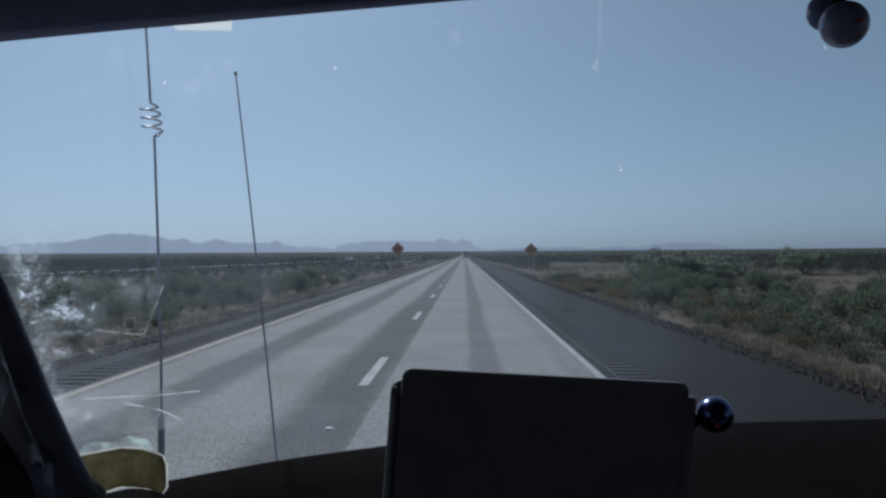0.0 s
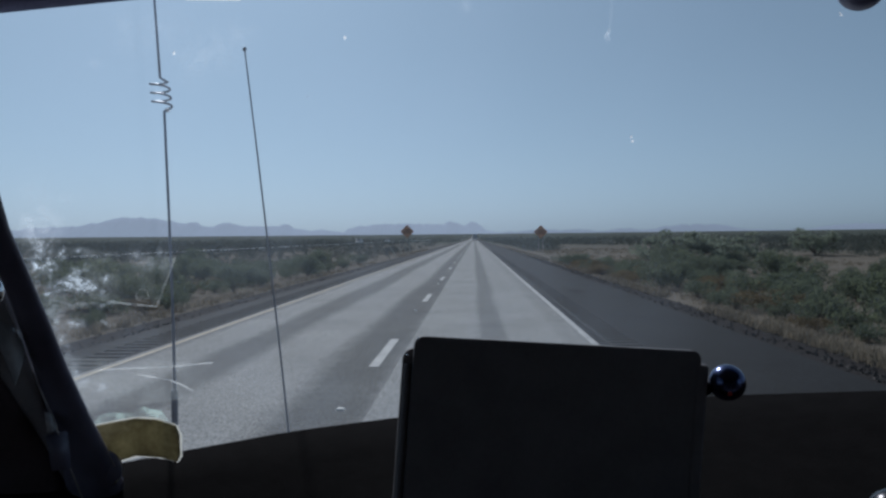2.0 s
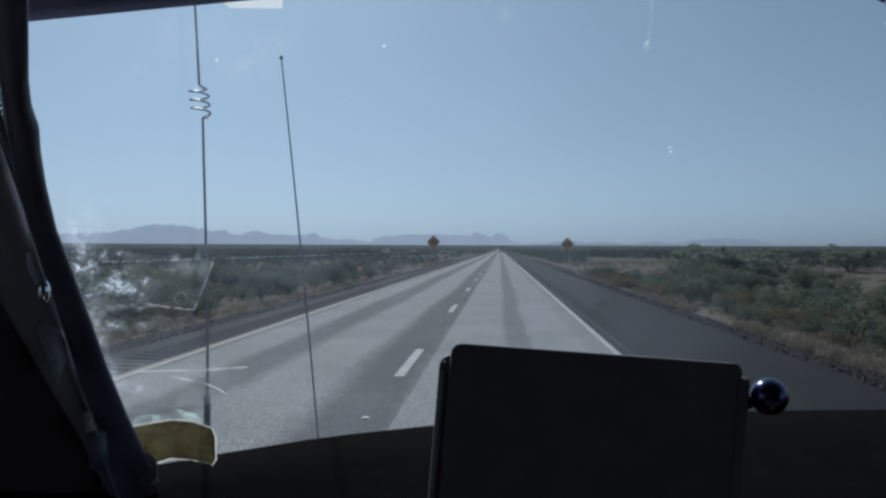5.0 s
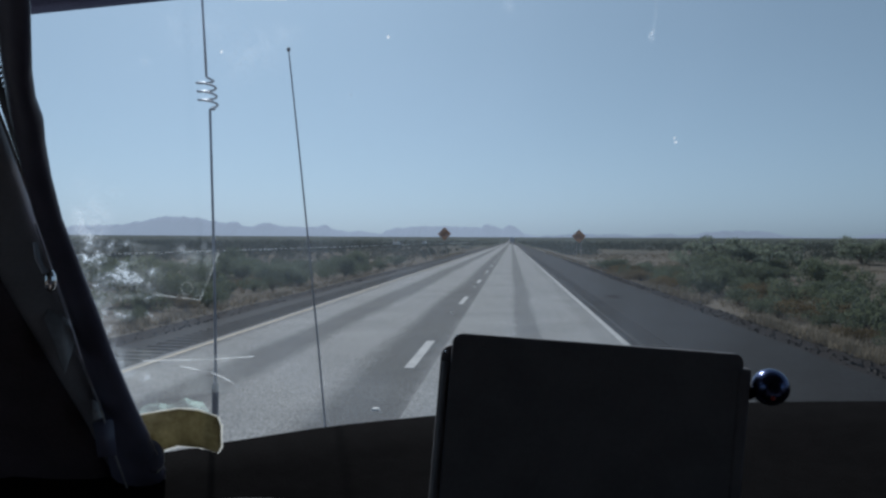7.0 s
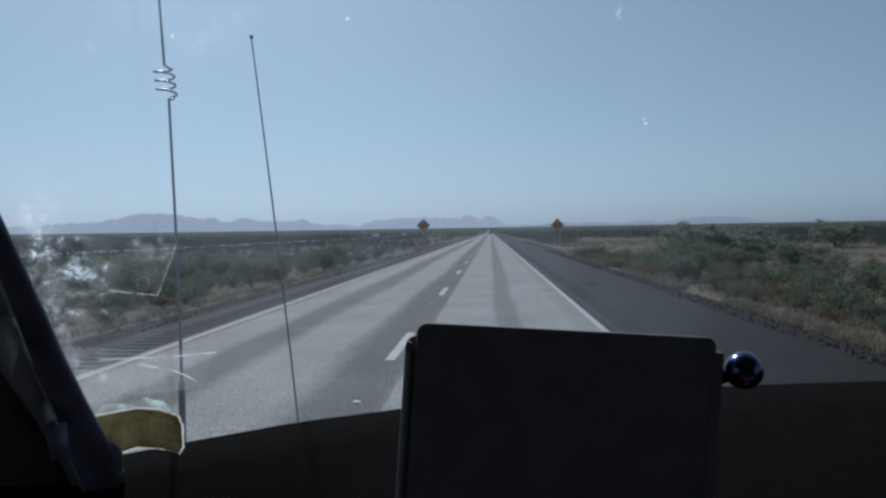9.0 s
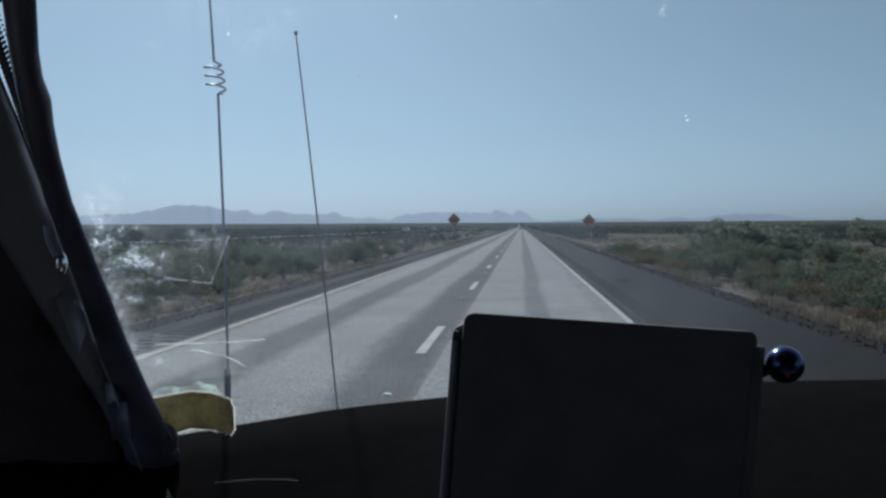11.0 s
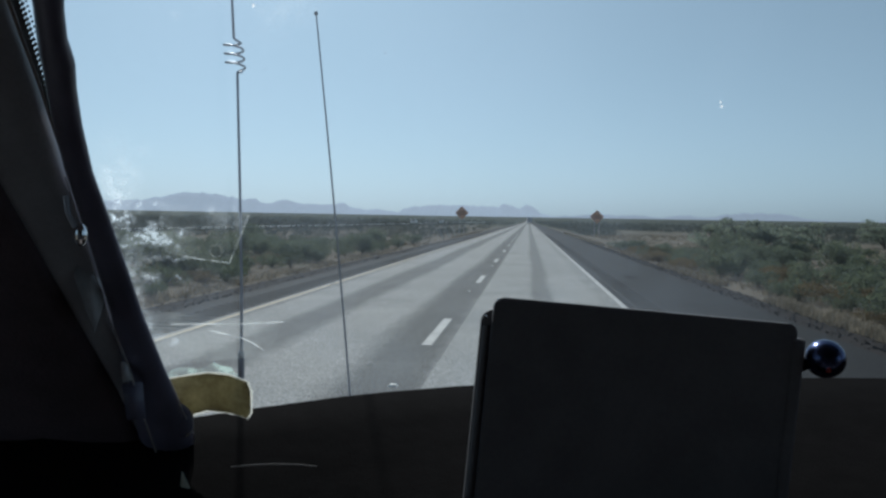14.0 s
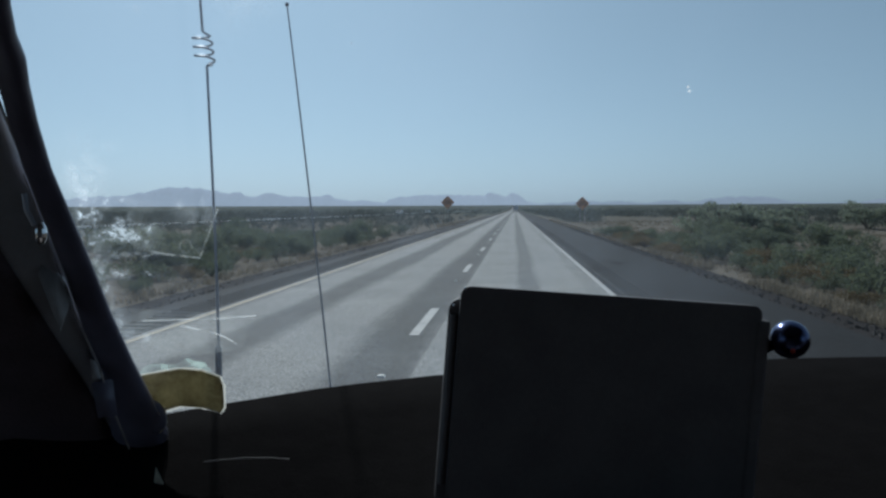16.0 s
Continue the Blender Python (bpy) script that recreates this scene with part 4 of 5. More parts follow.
# nose below the windshield, bumper, wheels
cab_part("nose", box(CAB_L - 0.06, CAB_R + 0.06, 1.24, 1.95, 0.45, 1.16, 0.08, 3), M_PAINT)
cab_part("cowl", box(CAB_L - 0.02, CAB_R + 0.02, 1.0, 1.3, 0.9, 1.30, 0.02), M_FRIT)
cab_part("bumper", box(CAB_L - 0.08, CAB_R + 0.08, 1.9, 2.08, 0.35, 0.62, 0.04), M_FRIT)
cab_part("chassis", box(0.0, 0.8, -5.5, 1.7, 0.45, 0.64, 0.02), M_FRIT)
for x in (-0.55, 1.3):
    wheel(cab, (x, 1.35, 0.46), 0.46, 0.3)
    wheel(cab, (x, -4.2, 0.46), 0.46, 0.5)

# windshield
bm = bmesh.new()
rows = []
for j in range(13):
    z = 1.24 + (2.44 - 1.24) * j / 12
    rows.append([bm.verts.new((CAB_L + (CAB_R - CAB_L) * i / 32, glass_y(CAB_L + (CAB_R - CAB_L) * i / 32, z), z)) for i in range(33)])
for a, b in zip(rows, rows[1:]):
    for i in range(32):
        bm.faces.new((a[i], a[i + 1], b[i + 1], b[i]))
windshield = cab_part("windshield", bm, M_DUST, "dusty windshield with tape remains and chips", True)
windshield.visible_shadow = False


def patch(name, corners, material, n=8, seed=0, ragged=0.0, parent=windshield, label=""):
    """A thin film on the glass between four corners (x, z), with a ragged outline."""
    bm = bmesh.new()
    grid = []
    for j in range(n + 1):
        row = []
        for i in range(n + 1):
            u, v = i / n, j / n
            a, b, c, d = (Vector(k) for k in corners)
            p = (a * (1 - u) + b * u) * (1 - v) + (d * (1 - u) + c * u) * v
            if ragged:
                p += Vector((noise.noise(Vector((p.x * 40, p.y * 40, seed))), noise.noise(Vector((p.x * 40, p.y * 40, seed + 9))))) * ragged
            row.append(bm.verts.new(on_glass(p.x, p.y)))
        grid.append(row)
    for a, b in zip(grid, grid[1:]):
        for i in range(n):
            bm.faces.new((a[i], a[i + 1], b[i + 1], b[i]))
    ob = part(name, bm, material, parent, label)
    ob.visible_shadow = False
    return ob


def streak(name, pts, width, material, label=""):
    """A narrow raised bead along the glass."""
    p = [on_glass(x, z, 0.007) for x, z in pts]
    ob = part(name, tube(p, width, 6, 0.4), material, windshield, label)
    ob.visible_shadow = False
    return ob


def blob(x, z, rx, rz, seed, material, name="chip", label=""):
    bm = bmesh.new()
    c = bm.verts.new(on_glass(x, z, 0.007))
    ring = []
    for k in range(22):
        a = 2 * math.pi * k / 22
        w = 1 + 0.6 * noise.noise(Vector((math.cos(a) * 2.6, math.sin(a) * 2.6, seed * 3.1)))
        ring.append(bm.verts.new(on_glass(x + rx * w * math.cos(a), z + rz * w * math.sin(a))))
    for k in range(22):
        bm.faces.new((c, ring[k], ring[(k + 1) % 22]))
    ob = part(name, bm, material, windshield, label)
    ob.visible_shadow = False
    return ob


def glue_cloud(name, spots, material, label, step=0.0026):
    """A crazed film on the glass, thick in each spot (x, z, half width, half height, share) and thinning out round it."""
    x0, x1 = min(q[0] - 2.2 * q[2] for q in spots), max(q[0] + 2.2 * q[2] for q in spots)
    z0, z1 = min(q[1] - 2.2 * q[3] for q in spots), max(q[1] + 2.2 * q[3] for q in spots)
    nx_, nz_ = int((x1 - x0) / step) + 1, int((z1 - z0) / step) + 1
    vs, cover = [], []
    for j in range(nz_ + 1):
        for i in range(nx_ + 1):
            x, z = x0 + (x1 - x0) * i / nx_, z0 + (z1 - z0) * j / nz_
            vs.append(on_glass(x, z, 0.008))
            wx, wz = (0.006 * noise.noise(Vector((x * 70, z * 70, k))) for k in (1.0, 5.0))
            c = sum(q[4] * math.exp(-((x + wx - q[0]) / q[2]) ** 2 - ((z + wz - q[1]) / q[3]) ** 2) for q in spots)
            cover.append(min(1.0, c))
    fs = [(j * (nx_ + 1) + i, j * (nx_ + 1) + i + 1, (j + 1) * (nx_ + 1) + i + 1, (j + 1) * (nx_ + 1) + i) for j in range(nz_) for i in range(nx_)]
    fs = [f for f in fs if max(cover[v] for v in f) > 0.015]
    ob = soup(name, vs, fs, material, windshield, True)
    ob.data.attributes.new("cover", "FLOAT", "POINT").data.foreach_set("value", np.array(cover, dtype=np.float32))
    ob["label"] = label
    ob.visible_shadow = False
    return ob


glue_cloud("glue_smear", ((-0.576, 1.796, 0.011, 0.011, 1.00), (-0.578, 1.779, 0.006, 0.005, 0.95), (-0.565, 1.774, 0.008, 0.016, 0.60), (-0.543, 1.792, 0.009, 0.008, 0.60), (-0.530, 1.796, 0.017, 0.005, 0.65),
         (-0.519, 1.773, 0.011, 0.004, 0.75), (-0.531, 1.758, 0.035, 0.009, 0.70), (-0.543, 1.747, 0.023, 0.009, 0.75), (-0.505, 1.747, 0.017, 0.008, 0.70), (-0.489, 1.763, 0.006, 0.005, 0.95),
         (-0.570, 1.738, 0.004, 0.003, 0.90), (-0.584, 1.763, 0.009, 0.023, 0.50), (-0.490, 1.724, 0.014, 0.004, 0.75), (-0.487, 1.700, 0.008, 0.003, 0.70)), M_SMEAR, "whitish crazed glue smear on the glass")
glue_cloud("glue_film", ((-0.575, 1.815, 0.016, 0.023, 0.36), (-0.555, 1.837, 0.011, 0.016, 0.22), (-0.517, 1.725, 0.016, 0.004, 0.45), (-0.529, 1.699, 0.012, 0.004, 0.50), (-0.549, 1.680, 0.005, 0.006, 0.55),
         (-0.542, 1.665, 0.004, 0.012, 0.40), (-0.535, 1.635, 0.009, 0.016, 0.28), (-0.582, 1.830, 0.023, 0.047, 0.24), (-0.559, 1.710, 0.014, 0.031, 0.36), (-0.497, 1.613, 0.006, 0.005, 0.24),
         (-0.524, 1.620, 0.012, 0.006, 0.35), (-0.447, 1.791, 0.006, 0.006, 0.35), (-0.414, 1.794, 0.003, 0.005, 0.60), (-0.428, 1.779, 0.023, 0.009, 0.22)), M_FILM, "thin whitish film round the glue smear", 0.0032)
patch("clear_tape", ((-0.51, 1.733), (-0.419, 1.721), (-0.392, 1.787), (-0.52, 1.80)), M_TAPE, label="clear tape left on the glass")
streak("tape_edge", ((-0.50, 1.7315), (-0.46, 1.7255), (-0.419, 1.7215)), 0.0008, M_TAPE_EDGE)
streak("tape_edge", ((-0.419, 1.7215), (-0.407, 1.75), (-0.393, 1.786)), 0.0006, M_TAPE_EDGE)
ring_pts = [(-0.438 + 0.0085 * math.cos(k * 0.63), 1.737 + 0.0085 * math.sin(k * 0.63)) for k in range(11)]
streak("tape_bubble", ring_pts, 0.00018, M_TAPE_EDGE)
patch("clear_tape", ((-0.56, 1.575), (-0.365, 1.60), (-0.345, 1.646), (-0.55, 1.655)), M_TAPE, seed=2)
streak("tape_edge", ((-0.50, 1.637), (-0.455, 1.639), (-0.40, 1.641), (-0.344, 1.646)), 0.0010, M_TAPE_EDGE, "bright torn tape edge")
streak("tape_edge", ((-0.447, 1.631), (-0.425, 1.627), (-0.403, 1.623), (-0.385, 1.616), (-0.371, 1.608)), 0.0011, M_TAPE_EDGE, "bright torn tape edge")
patch("green_film", ((-0.53, 1.56), (-0.405, 1.562), (-0.412, 1.588), (-0.50, 1.575)), M_GREEN_FILM, 8, 7, 0.008, label="greenish film above the foam pad")
patch("top_label", ((-0.372, 2.128), (-0.30, 2.1255), (-0.298, 2.145), (-0.39, 2.142)), M_LABEL, 2, label="bright translucent label under the visor")
for k, (x, z, rx, rz, m) in enumerate((
        (-0.162, 2.073, 0.0018, 0.0022, M_CHIP), (0.209, 1.936, 0.0013, 0.0015, M_CHIP), (0.2105, 1.9305, 0.0017, 0.0015, M_CHIP),
        (-0.028, 2.131, 0.003, 0.003, M_FAINT), (-0.446, 2.068, 0.004, 0.005, M_FAINT),
        (0.476, 2.088, 0.0015, 0.0014, M_CHIP), (0.4745, 2.0905, 0.0010, 0.0010, M_CHIP),
        (-0.165, 1.968, 0.002, 0.003, M_FAINT), (-0.152, 1.974, 0.002, 0.002, M_FAINT), (-0.212, 1.997, 0.002, 0.002, M_FAINT),
        (-0.444, 2.066, 0.003, 0.003, M_FAINT),
        (-0.39, 2.058, 0.0021, 0.0021, M_CHIP), (-0.373, 1.976, 0.003, 0.0025, M_FAINT))):
    blob(x, z, rx, rz, k, m)
glue_cloud("smudge", ((-0.004, 2.112, 0.006, 0.008, 0.28), (-0.456, 2.096, 0.007, 0.016, 0.22), (-0.33, 2.062, 0.03, 0.026, 0.15), (-0.365, 2.05, 0.02, 0.03, 0.13), (-0.30, 2.08, 0.02, 0.012, 0.12),
                      (-0.54, 1.868, 0.014, 0.006, 0.16), (-0.5, 2.048, 0.007, 0.004, 0.2), (-0.42, 2.09, 0.05, 0.03, 0.08)), M_FILM, "soft pale smudges on the upper glass", 0.004)
streak("drip", ((0.187, 2.155), (0.186, 2.12), (0.184, 2.09), (0.181, 2.07)), 0.0022, M_FAINT, "pale dried drip on the glass")
blob(0.179, 2.066, 0.0035, 0.006, 41, M_DRIP, "drip")

# frit dots along the left edge of the glass
bm = bmesh.new()
for k in range(60):
    for j in range(4):
        z = 1.9 + k * 0.0068 + (j % 2) * 0.0034
        x = -0.690 - 0.346 * (z - 1.951) + j * 0.0065
        p = on_glass(x, z, 0.004)
        r = 0.0046 - 0.00095 * j
        bm.faces.new([bm.verts.new(p + Vector((r * math.cos(a * 1.0472), 0, r * math.sin(a * 1.0472)))) for a in range(6)])
frit = part("frit_dots", bm, M_FRIT, windshield)
frit["kind"] = "stuff"

# header and visor edge above the glass
bm = bmesh.new()
rows = []
for i in range(25):
    u = -0.85 + 2.1 * i / 24
    z9 = 2.1335 + 0.072 * u - 0.03 * max(0, u - 0.1)
    depth = 0.84
    for _ in range(6):
        p = toward(u, 0.9, z9, depth)
        depth = min(0.84, glass_y(p.x, p.z) - 0.03)
    q = [(p.x, p.y, p.z), (p.x, p.y - 0.012, p.z + 0.008), (p.x, p.y - 0.02, p.z + 0.03), (p.x, p.y - 0.05, 2.43), (p.x, p.y + 0.0, 2.43)]
    rows.append([bm.verts.new(v) for v in q])
for a, b in zip(rows, rows[1:]):
    for k in range(5):
        bm.faces.new((a[k], a[(k + 1) % 5], b[(k + 1) % 5], b[k]))
bm.faces.new(rows[0][::-1]); bm.faces.new(rows[-1])
bmesh.ops.recalc_face_normals(bm, faces=bm.faces[:])
cab_part("header", bm, M_NAVY, "dark navy padded header", True)


# dashboard: the far edge meets the glass, the top falls towards the seats
def sight_slope(a):
    return float(np.interp(a, (-0.75, -0.6, -0.40, -0.24, -0.09, 0.12, 0.36, 0.56, 1.4), (-0.34, -0.315, -0.276, -0.2475, -0.2285, -0.2115, -0.2005, -0.1945, -0.185)))


bm = bmesh.new()
rows = []
for i in range(49):
    x = CAB_L + (CAB_R - CAB_L) * i / 48
    yf = glass_y(x, 1.53) - 0.02
    zf = 1.8 + sight_slope(x / yf) * yf
    fall = 0.52 if x < -0.2 else (0.52 + (0.28 - 0.52) * min(1, (x + 0.2) / 0.2))
    prof = [(yf, 1.05), (yf, zf - 0.004), (yf - 0.012, zf)]
    for t in (0.15, 0.4, 0.7, 1.0):
        y = yf - 0.012 + (0.6 - yf) * t
        prof.append((y, zf - 0.004 - fall * (yf - y) * (0.55 + 0.45 * t)))
    prof += [(0.57, prof[-1][1] - 0.03), (0.56, 1.2), (0.60, 1.05)]
    rows.append([bm.verts.new((x, y, z)) for y, z in prof])
for a, b in zip(rows, rows[1:]):
    n = len(a)
    for k in range(n):
        bm.faces.new((a[k], a[(k + 1) % n], b[(k + 1) % n], b[k]))
bm.faces.new(rows[0]); bm.faces.new(rows[-1][::-1])
bmesh.ops.recalc_face_normals(bm, faces=bm.faces[:])
dash = cab_part("dashboard", bm, M_BLACK, "black carpeted dashboard", True)
part("instrument_rim", tube([(-0.342, 0.80, 1.5105), (-0.32, 0.80, 1.5135), (-0.295, 0.80, 1.516), (-0.265, 0.80, 1.517), (-0.246, 0.80, 1.516)], 0.0006, 8), M_TABLET, dash, "thin dark instrument rim")
part("lower_panel", box(CAB_L, CAB_R, 0.62, 1.0, 0.70, 1.06), M_BLACK, dash)


# left pillar: trim, padded strip, clips
SEAT_EYE = Vector((-0.03, -0.012, 1.796))


def lean_y(z):
    return min(0.92, max(0.45, 0.68 + 1.0 * (1.8 - z)))


def pillar_pt(x, z, y0=0.68, back=0.0):
    return SEAT_EYE + (Vector((x, y0, z)) - SEAT_EYE) * ((lean_y(z) - back - SEAT_EYE.y) / (y0 - SEAT_EYE.y))


centre = ((-0.467, 2.16), (-0.467, 2.05), (-0.4665, 1.975), (-0.4645, 1.948), (-0.4605, 1.928), (-0.4580, 1.905), (-0.4530, 1.87), (-0.443, 1.825), (-0.4275, 1.78), (-0.412, 1.735),
          (-0.3975, 1.69), (-0.3825, 1.645), (-0.3707, 1.61), (-0.361, 1.58), (-0.357, 1.562))
half = (0.019, 0.019, 0.019, 0.0185, 0.0205, 0.0178, 0.0160, 0.0145, 0.0145, 0.0150, 0.0158, 0.0190, 0.0230, 0.0270, 0.022)
part("pillar_strip", tube([pillar_pt(x, z) for x, z in centre], [h * lean_y(z) / 0.68 for h, (x, z) in zip(half, centre)], 14, 0.55), M_RUBBER, cab, "black padded strip along the pillar", True)


def seam(side, k0, k1, r, material, label, back=0.006):
    """A thin pale bead along the strip, in place of the glint on its creases."""
    pts = []
    for (xa, za), ha, (xb, zb), hb in zip(centre[k0:k1], half[k0:k1], centre[k0 + 1:], half[k0 + 1:]):
        for t in (0, 0.25, 0.5, 0.75):
            x, z, h = xa + (xb - xa) * t, za + (zb - za) * t, ha + (hb - ha) * t
            w = 0.0018 * noise.noise(Vector((z * 60, side * 4.0, 0.5)))
            pts.append(pillar_pt(x + side * h + w, z, back=back))
    n = len(pts)
    rad = [r * (0.35 + 0.65 * abs(math.sin(k * 0.9 + side))) * min(1, (k + 1) / 3, (n - k) / 3) for k in range(n)]
    return part("strip_glint", tube(pts, rad, 7, 0.7), material, cab, label, True)


def nearer(p, k=0.982):
    return SEAT_EYE + (Vector(p) - SEAT_EYE) * k


edge_line = [(-0.4494, 0.6685, 1.8188), (-0.4569, 0.6955, 1.7893), (-0.4692, 0.7416, 1.7359), (-0.4787, 0.7836, 1.6859), (-0.4818, 0.8058, 1.6574), (-0.4653, 0.8114, 1.6119), (-0.4670, 0.8392, 1.5593), (-0.4689, 0.8795, 1.4962)]
# The highlight down the strip's left edge is a pale bead.
part("strip_glint", tube([nearer(p) for p in edge_line], [0.0006, 0.0008, 0.0005, 0.0007, 0.0009, 0.0009, 0.0011, 0.0013], 7), M_CREASE, cab, "glint along the strip's edge, a pale bead", True)


def trim_facet(corners, label, material=M_FACET):
    """A facet for a lit patch of the trim, standing a little proud of it."""
    n = len(corners)
    bm = bmesh.new()
    a, b = [bm.verts.new(nearer(p, 0.994)) for p in corners], [bm.verts.new(nearer(p, 1.008)) for p in corners]
    bm.faces.new(a); bm.faces.new(b[::-1])
    for i in range(n):
        bm.faces.new((a[(i + 1) % n], a[i], b[i], b[(i + 1) % n]))
    bmesh.ops.recalc_face_normals(bm, faces=bm.faces[:])
    bmesh.ops.bevel(bm, geom=bm.edges[:], offset=0.001, segments=2, affect="EDGES")
    return part("trim_facet", bm, material, cab, label, True)


# Lit patches of the trim, set on as facets of another grey.
trim_facet(((-0.4743, 0.72, 1.7228), (-0.4802, 0.75, 1.7466), (-0.4763, 0.765, 1.7358), (-0.4683, 0.765, 1.6911), (-0.4615, 0.735, 1.6618)), "lit grey wedge of the pillar trim, put in as a paler facet")
trim_facet(((-0.4726, 0.805, 1.6209), (-0.4678, 0.813, 1.6166), (-0.4643, 0.818, 1.598), (-0.4703, 0.805, 1.5964)), "pale lit patch put on the pillar trim")
trim_facet(((-0.4703, 0.803, 1.5951), (-0.4541, 0.818, 1.5959), (-0.4497, 0.818, 1.554), (-0.4639, 0.803, 1.5552)), "dull grey patch on the pillar trim", M_RUBBER)
edge = [pillar_pt(x, z, 0.7, -0.006) for x, z in ((-0.560, 2.14), (-0.545, 2.09), (-0.526, 2.003), (-0.511, 1.958), (-0.493, 1.908), (-0.470, 1.835))]
part("trim_piping", tube(edge, [0.0016, 0.0016, 0.0017, 0.0015, 0.0013, 0.0008], 8), M_PIPING, cab, "pale beige piping along the trim edge", True)
seam(-0.45, 10, 13, 0.0010, M_CREASE, "glint of a crease in the strip, a pale bead", 0.013)
seam(1.0, 12, 14, 0.0012, M_CREASE, "bright rim at the strip's end, a pale bead", 0.004)
tab = [(-0.4267, 0.8605, 1.482), (-0.4038, 0.835, 1.4698), (-0.4174, 0.8362, 1.4711)]
bm = bmesh.new()
a, b = [bm.verts.new(nearer(p, 0.984)) for p in tab], [bm.verts.new(nearer(p, 0.992)) for p in tab]
bm.faces.new(a); bm.faces.new(b[::-1])
for i in range(3):
    bm.faces.new((a[(i + 1) % 3], a[i], b[i], b[(i + 1) % 3]))
bmesh.ops.recalc_face_normals(bm, faces=bm.faces[:])
bmesh.ops.bevel(bm, geom=bm.edges[:], offset=0.0012, segments=2, affect="EDGES")
part("pale_tab", bm, M_FOAM_RIM, cab, "torn pale plastic tab below the strip", True)
end_ball = ball((0, 0, 0), 0.0185, 24)
bmesh.ops.transform(end_ball, matrix=Matrix.Translation((-0.4400, 0.886, 1.534)) @ pose(0, 0, 0, 0, -12, 0) @ Matrix.Diagonal((0.8, 0.5, 1.15, 1)), verts=end_ball.verts[:])
part("strip_end", end_ball, M_RUBBER, cab, "rounded lower end of the strip", True)
part("strip_end_rim", tube([(-0.4275, 0.8880, 1.546), (-0.4262, 0.8880, 1.5355), (-0.4256, 0.8875, 1.5289), (-0.4273, 0.8865, 1.522), (-0.4310, 0.8800, 1.5165)], [0.0006, 0.0012, 0.0014, 0.0014, 0.0008], 8), M_FOAM_RIM, cab, "pale edge of the strip end", True)
TRIM_EDGE = ((-0.62, 2.36), (-0.575, 2.2), (-0.545, 2.09), (-0.526, 2.003), (-0.511, 1.958), (-0.493, 1.908), (-0.470, 1.835), (-0.442, 1.762), (-0.420, 1.69), (-0.394, 1.62), (-0.376, 1.56), (-0.362, 1.46), (-0.35, 1.30), (-0.35, 1.0))


def pillar_section(name, section, material, label, narrow=1.0):
    """A moulding of one closed section along the pillar's edge; the trim narrows downwards where its light fades, and
    the dark shell follows it (narrow=0).
    """
    bm = bmesh.new()
    rows = []
    for x, z in TRIM_EDGE:
        f = min(1.0, max(0.3, 0.3 + 0.7 * (z - 1.56) / 0.24))
        ox, oy = section[0] if narrow == 0 else (0, 0)
        k = f if narrow else 1.0
        at = pillar_pt(x, z, 0.7, -0.014) + Vector((ox * f, oy * f, 0))
        rows.append([bm.verts.new(at + Vector(((dx - ox) * k, (dy - oy) * k, 0))) for dx, dy in section])
    n = len(section)
    for a, b in zip(rows, rows[1:]):
        for k in range(n):
            bm.faces.new((a[k], a[(k + 1) % n], b[(k + 1) % n], b[k]))
    bm.faces.new(rows[0]); bm.faces.new(rows[-1][::-1])
    bmesh.ops.recalc_face_normals(bm, faces=bm.faces[:])
    return part(name, bm, material, cab, label, True)


# The trim's light falloff is split in two: pale lit band, plum-black shaded shell.
pillar_section("pillar_trim", ((0, 0), (-0.001, -0.012), (-0.005, -0.026), (-0.012, -0.039), (-0.023, -0.050), (-0.038, -0.058), (-0.06, -0.062), (-0.06, 0.05)), M_TRIM, "lit band of the grey-blue moulded pillar trim")
pillar_section("pillar_shade", ((-0.034, -0.0585), (-0.05, -0.068), (-0.09, -0.076), (-0.20, -0.082), (-0.36, -0.084), (-0.36, -0.04), (-0.09, -0.05), (-0.05, -0.052)), M_TRIM_SHADE, "shaded side of the pillar trim, put in as a plum-black shell", 0)
part("chrome_clip", ball((-0.4165, 0.640, 1.7655), 0.0052, 16, 2.0), M_CHROME, cab, "small chrome clip")
part("clip_strap", tube([(-0.431, 0.640, 1.80), (-0.429, 0.640, 1.785), (-0.4235, 0.642, 1.772)], 0.0025, 8, 0.6), M_STEEL, cab)
cab_part("right_pillar", box(CAB_R - 0.1, CAB_R, 0.55, 0.66, 1.3, 2.42, 0.02), M_LINER)

# ---- loose things in the cab ----
pad = thing("foam_pad", "yellowed foam pad with torn whitish edges, wedged behind the pillar", "foam pad")
outline = [(-0.57, 1.545), (-0.50, 1.56), (-0.46, 1.567), (-0.43, 1.565), (-0.405, 1.557), (-0.400, 1.545), (-0.399, 1.515), (-0.403, 1.508), (-0.427, 1.514), (-0.46, 1.516), (-0.485, 1.508), (-0.50, 1.50), (-0.57, 1.47)]
front = [toward(x, 1.0, z, 0.90) for x, z in outline]
bm = bmesh.new()
f = [bm.verts.new(p) for p in front]
b = [bm.verts.new(p + Vector((0, 0.004, 0))) for p in front]
bm.faces.new(f); bm.faces.new(b[::-1])
for i in range(len(f)):
    j = (i + 1) % len(f)
    bm.faces.new((f[j], f[i], b[i], b[j]))
bmesh.ops.recalc_face_normals(bm, faces=bm.faces[:])
part("pad_body", bm, M_FOAM, pad)


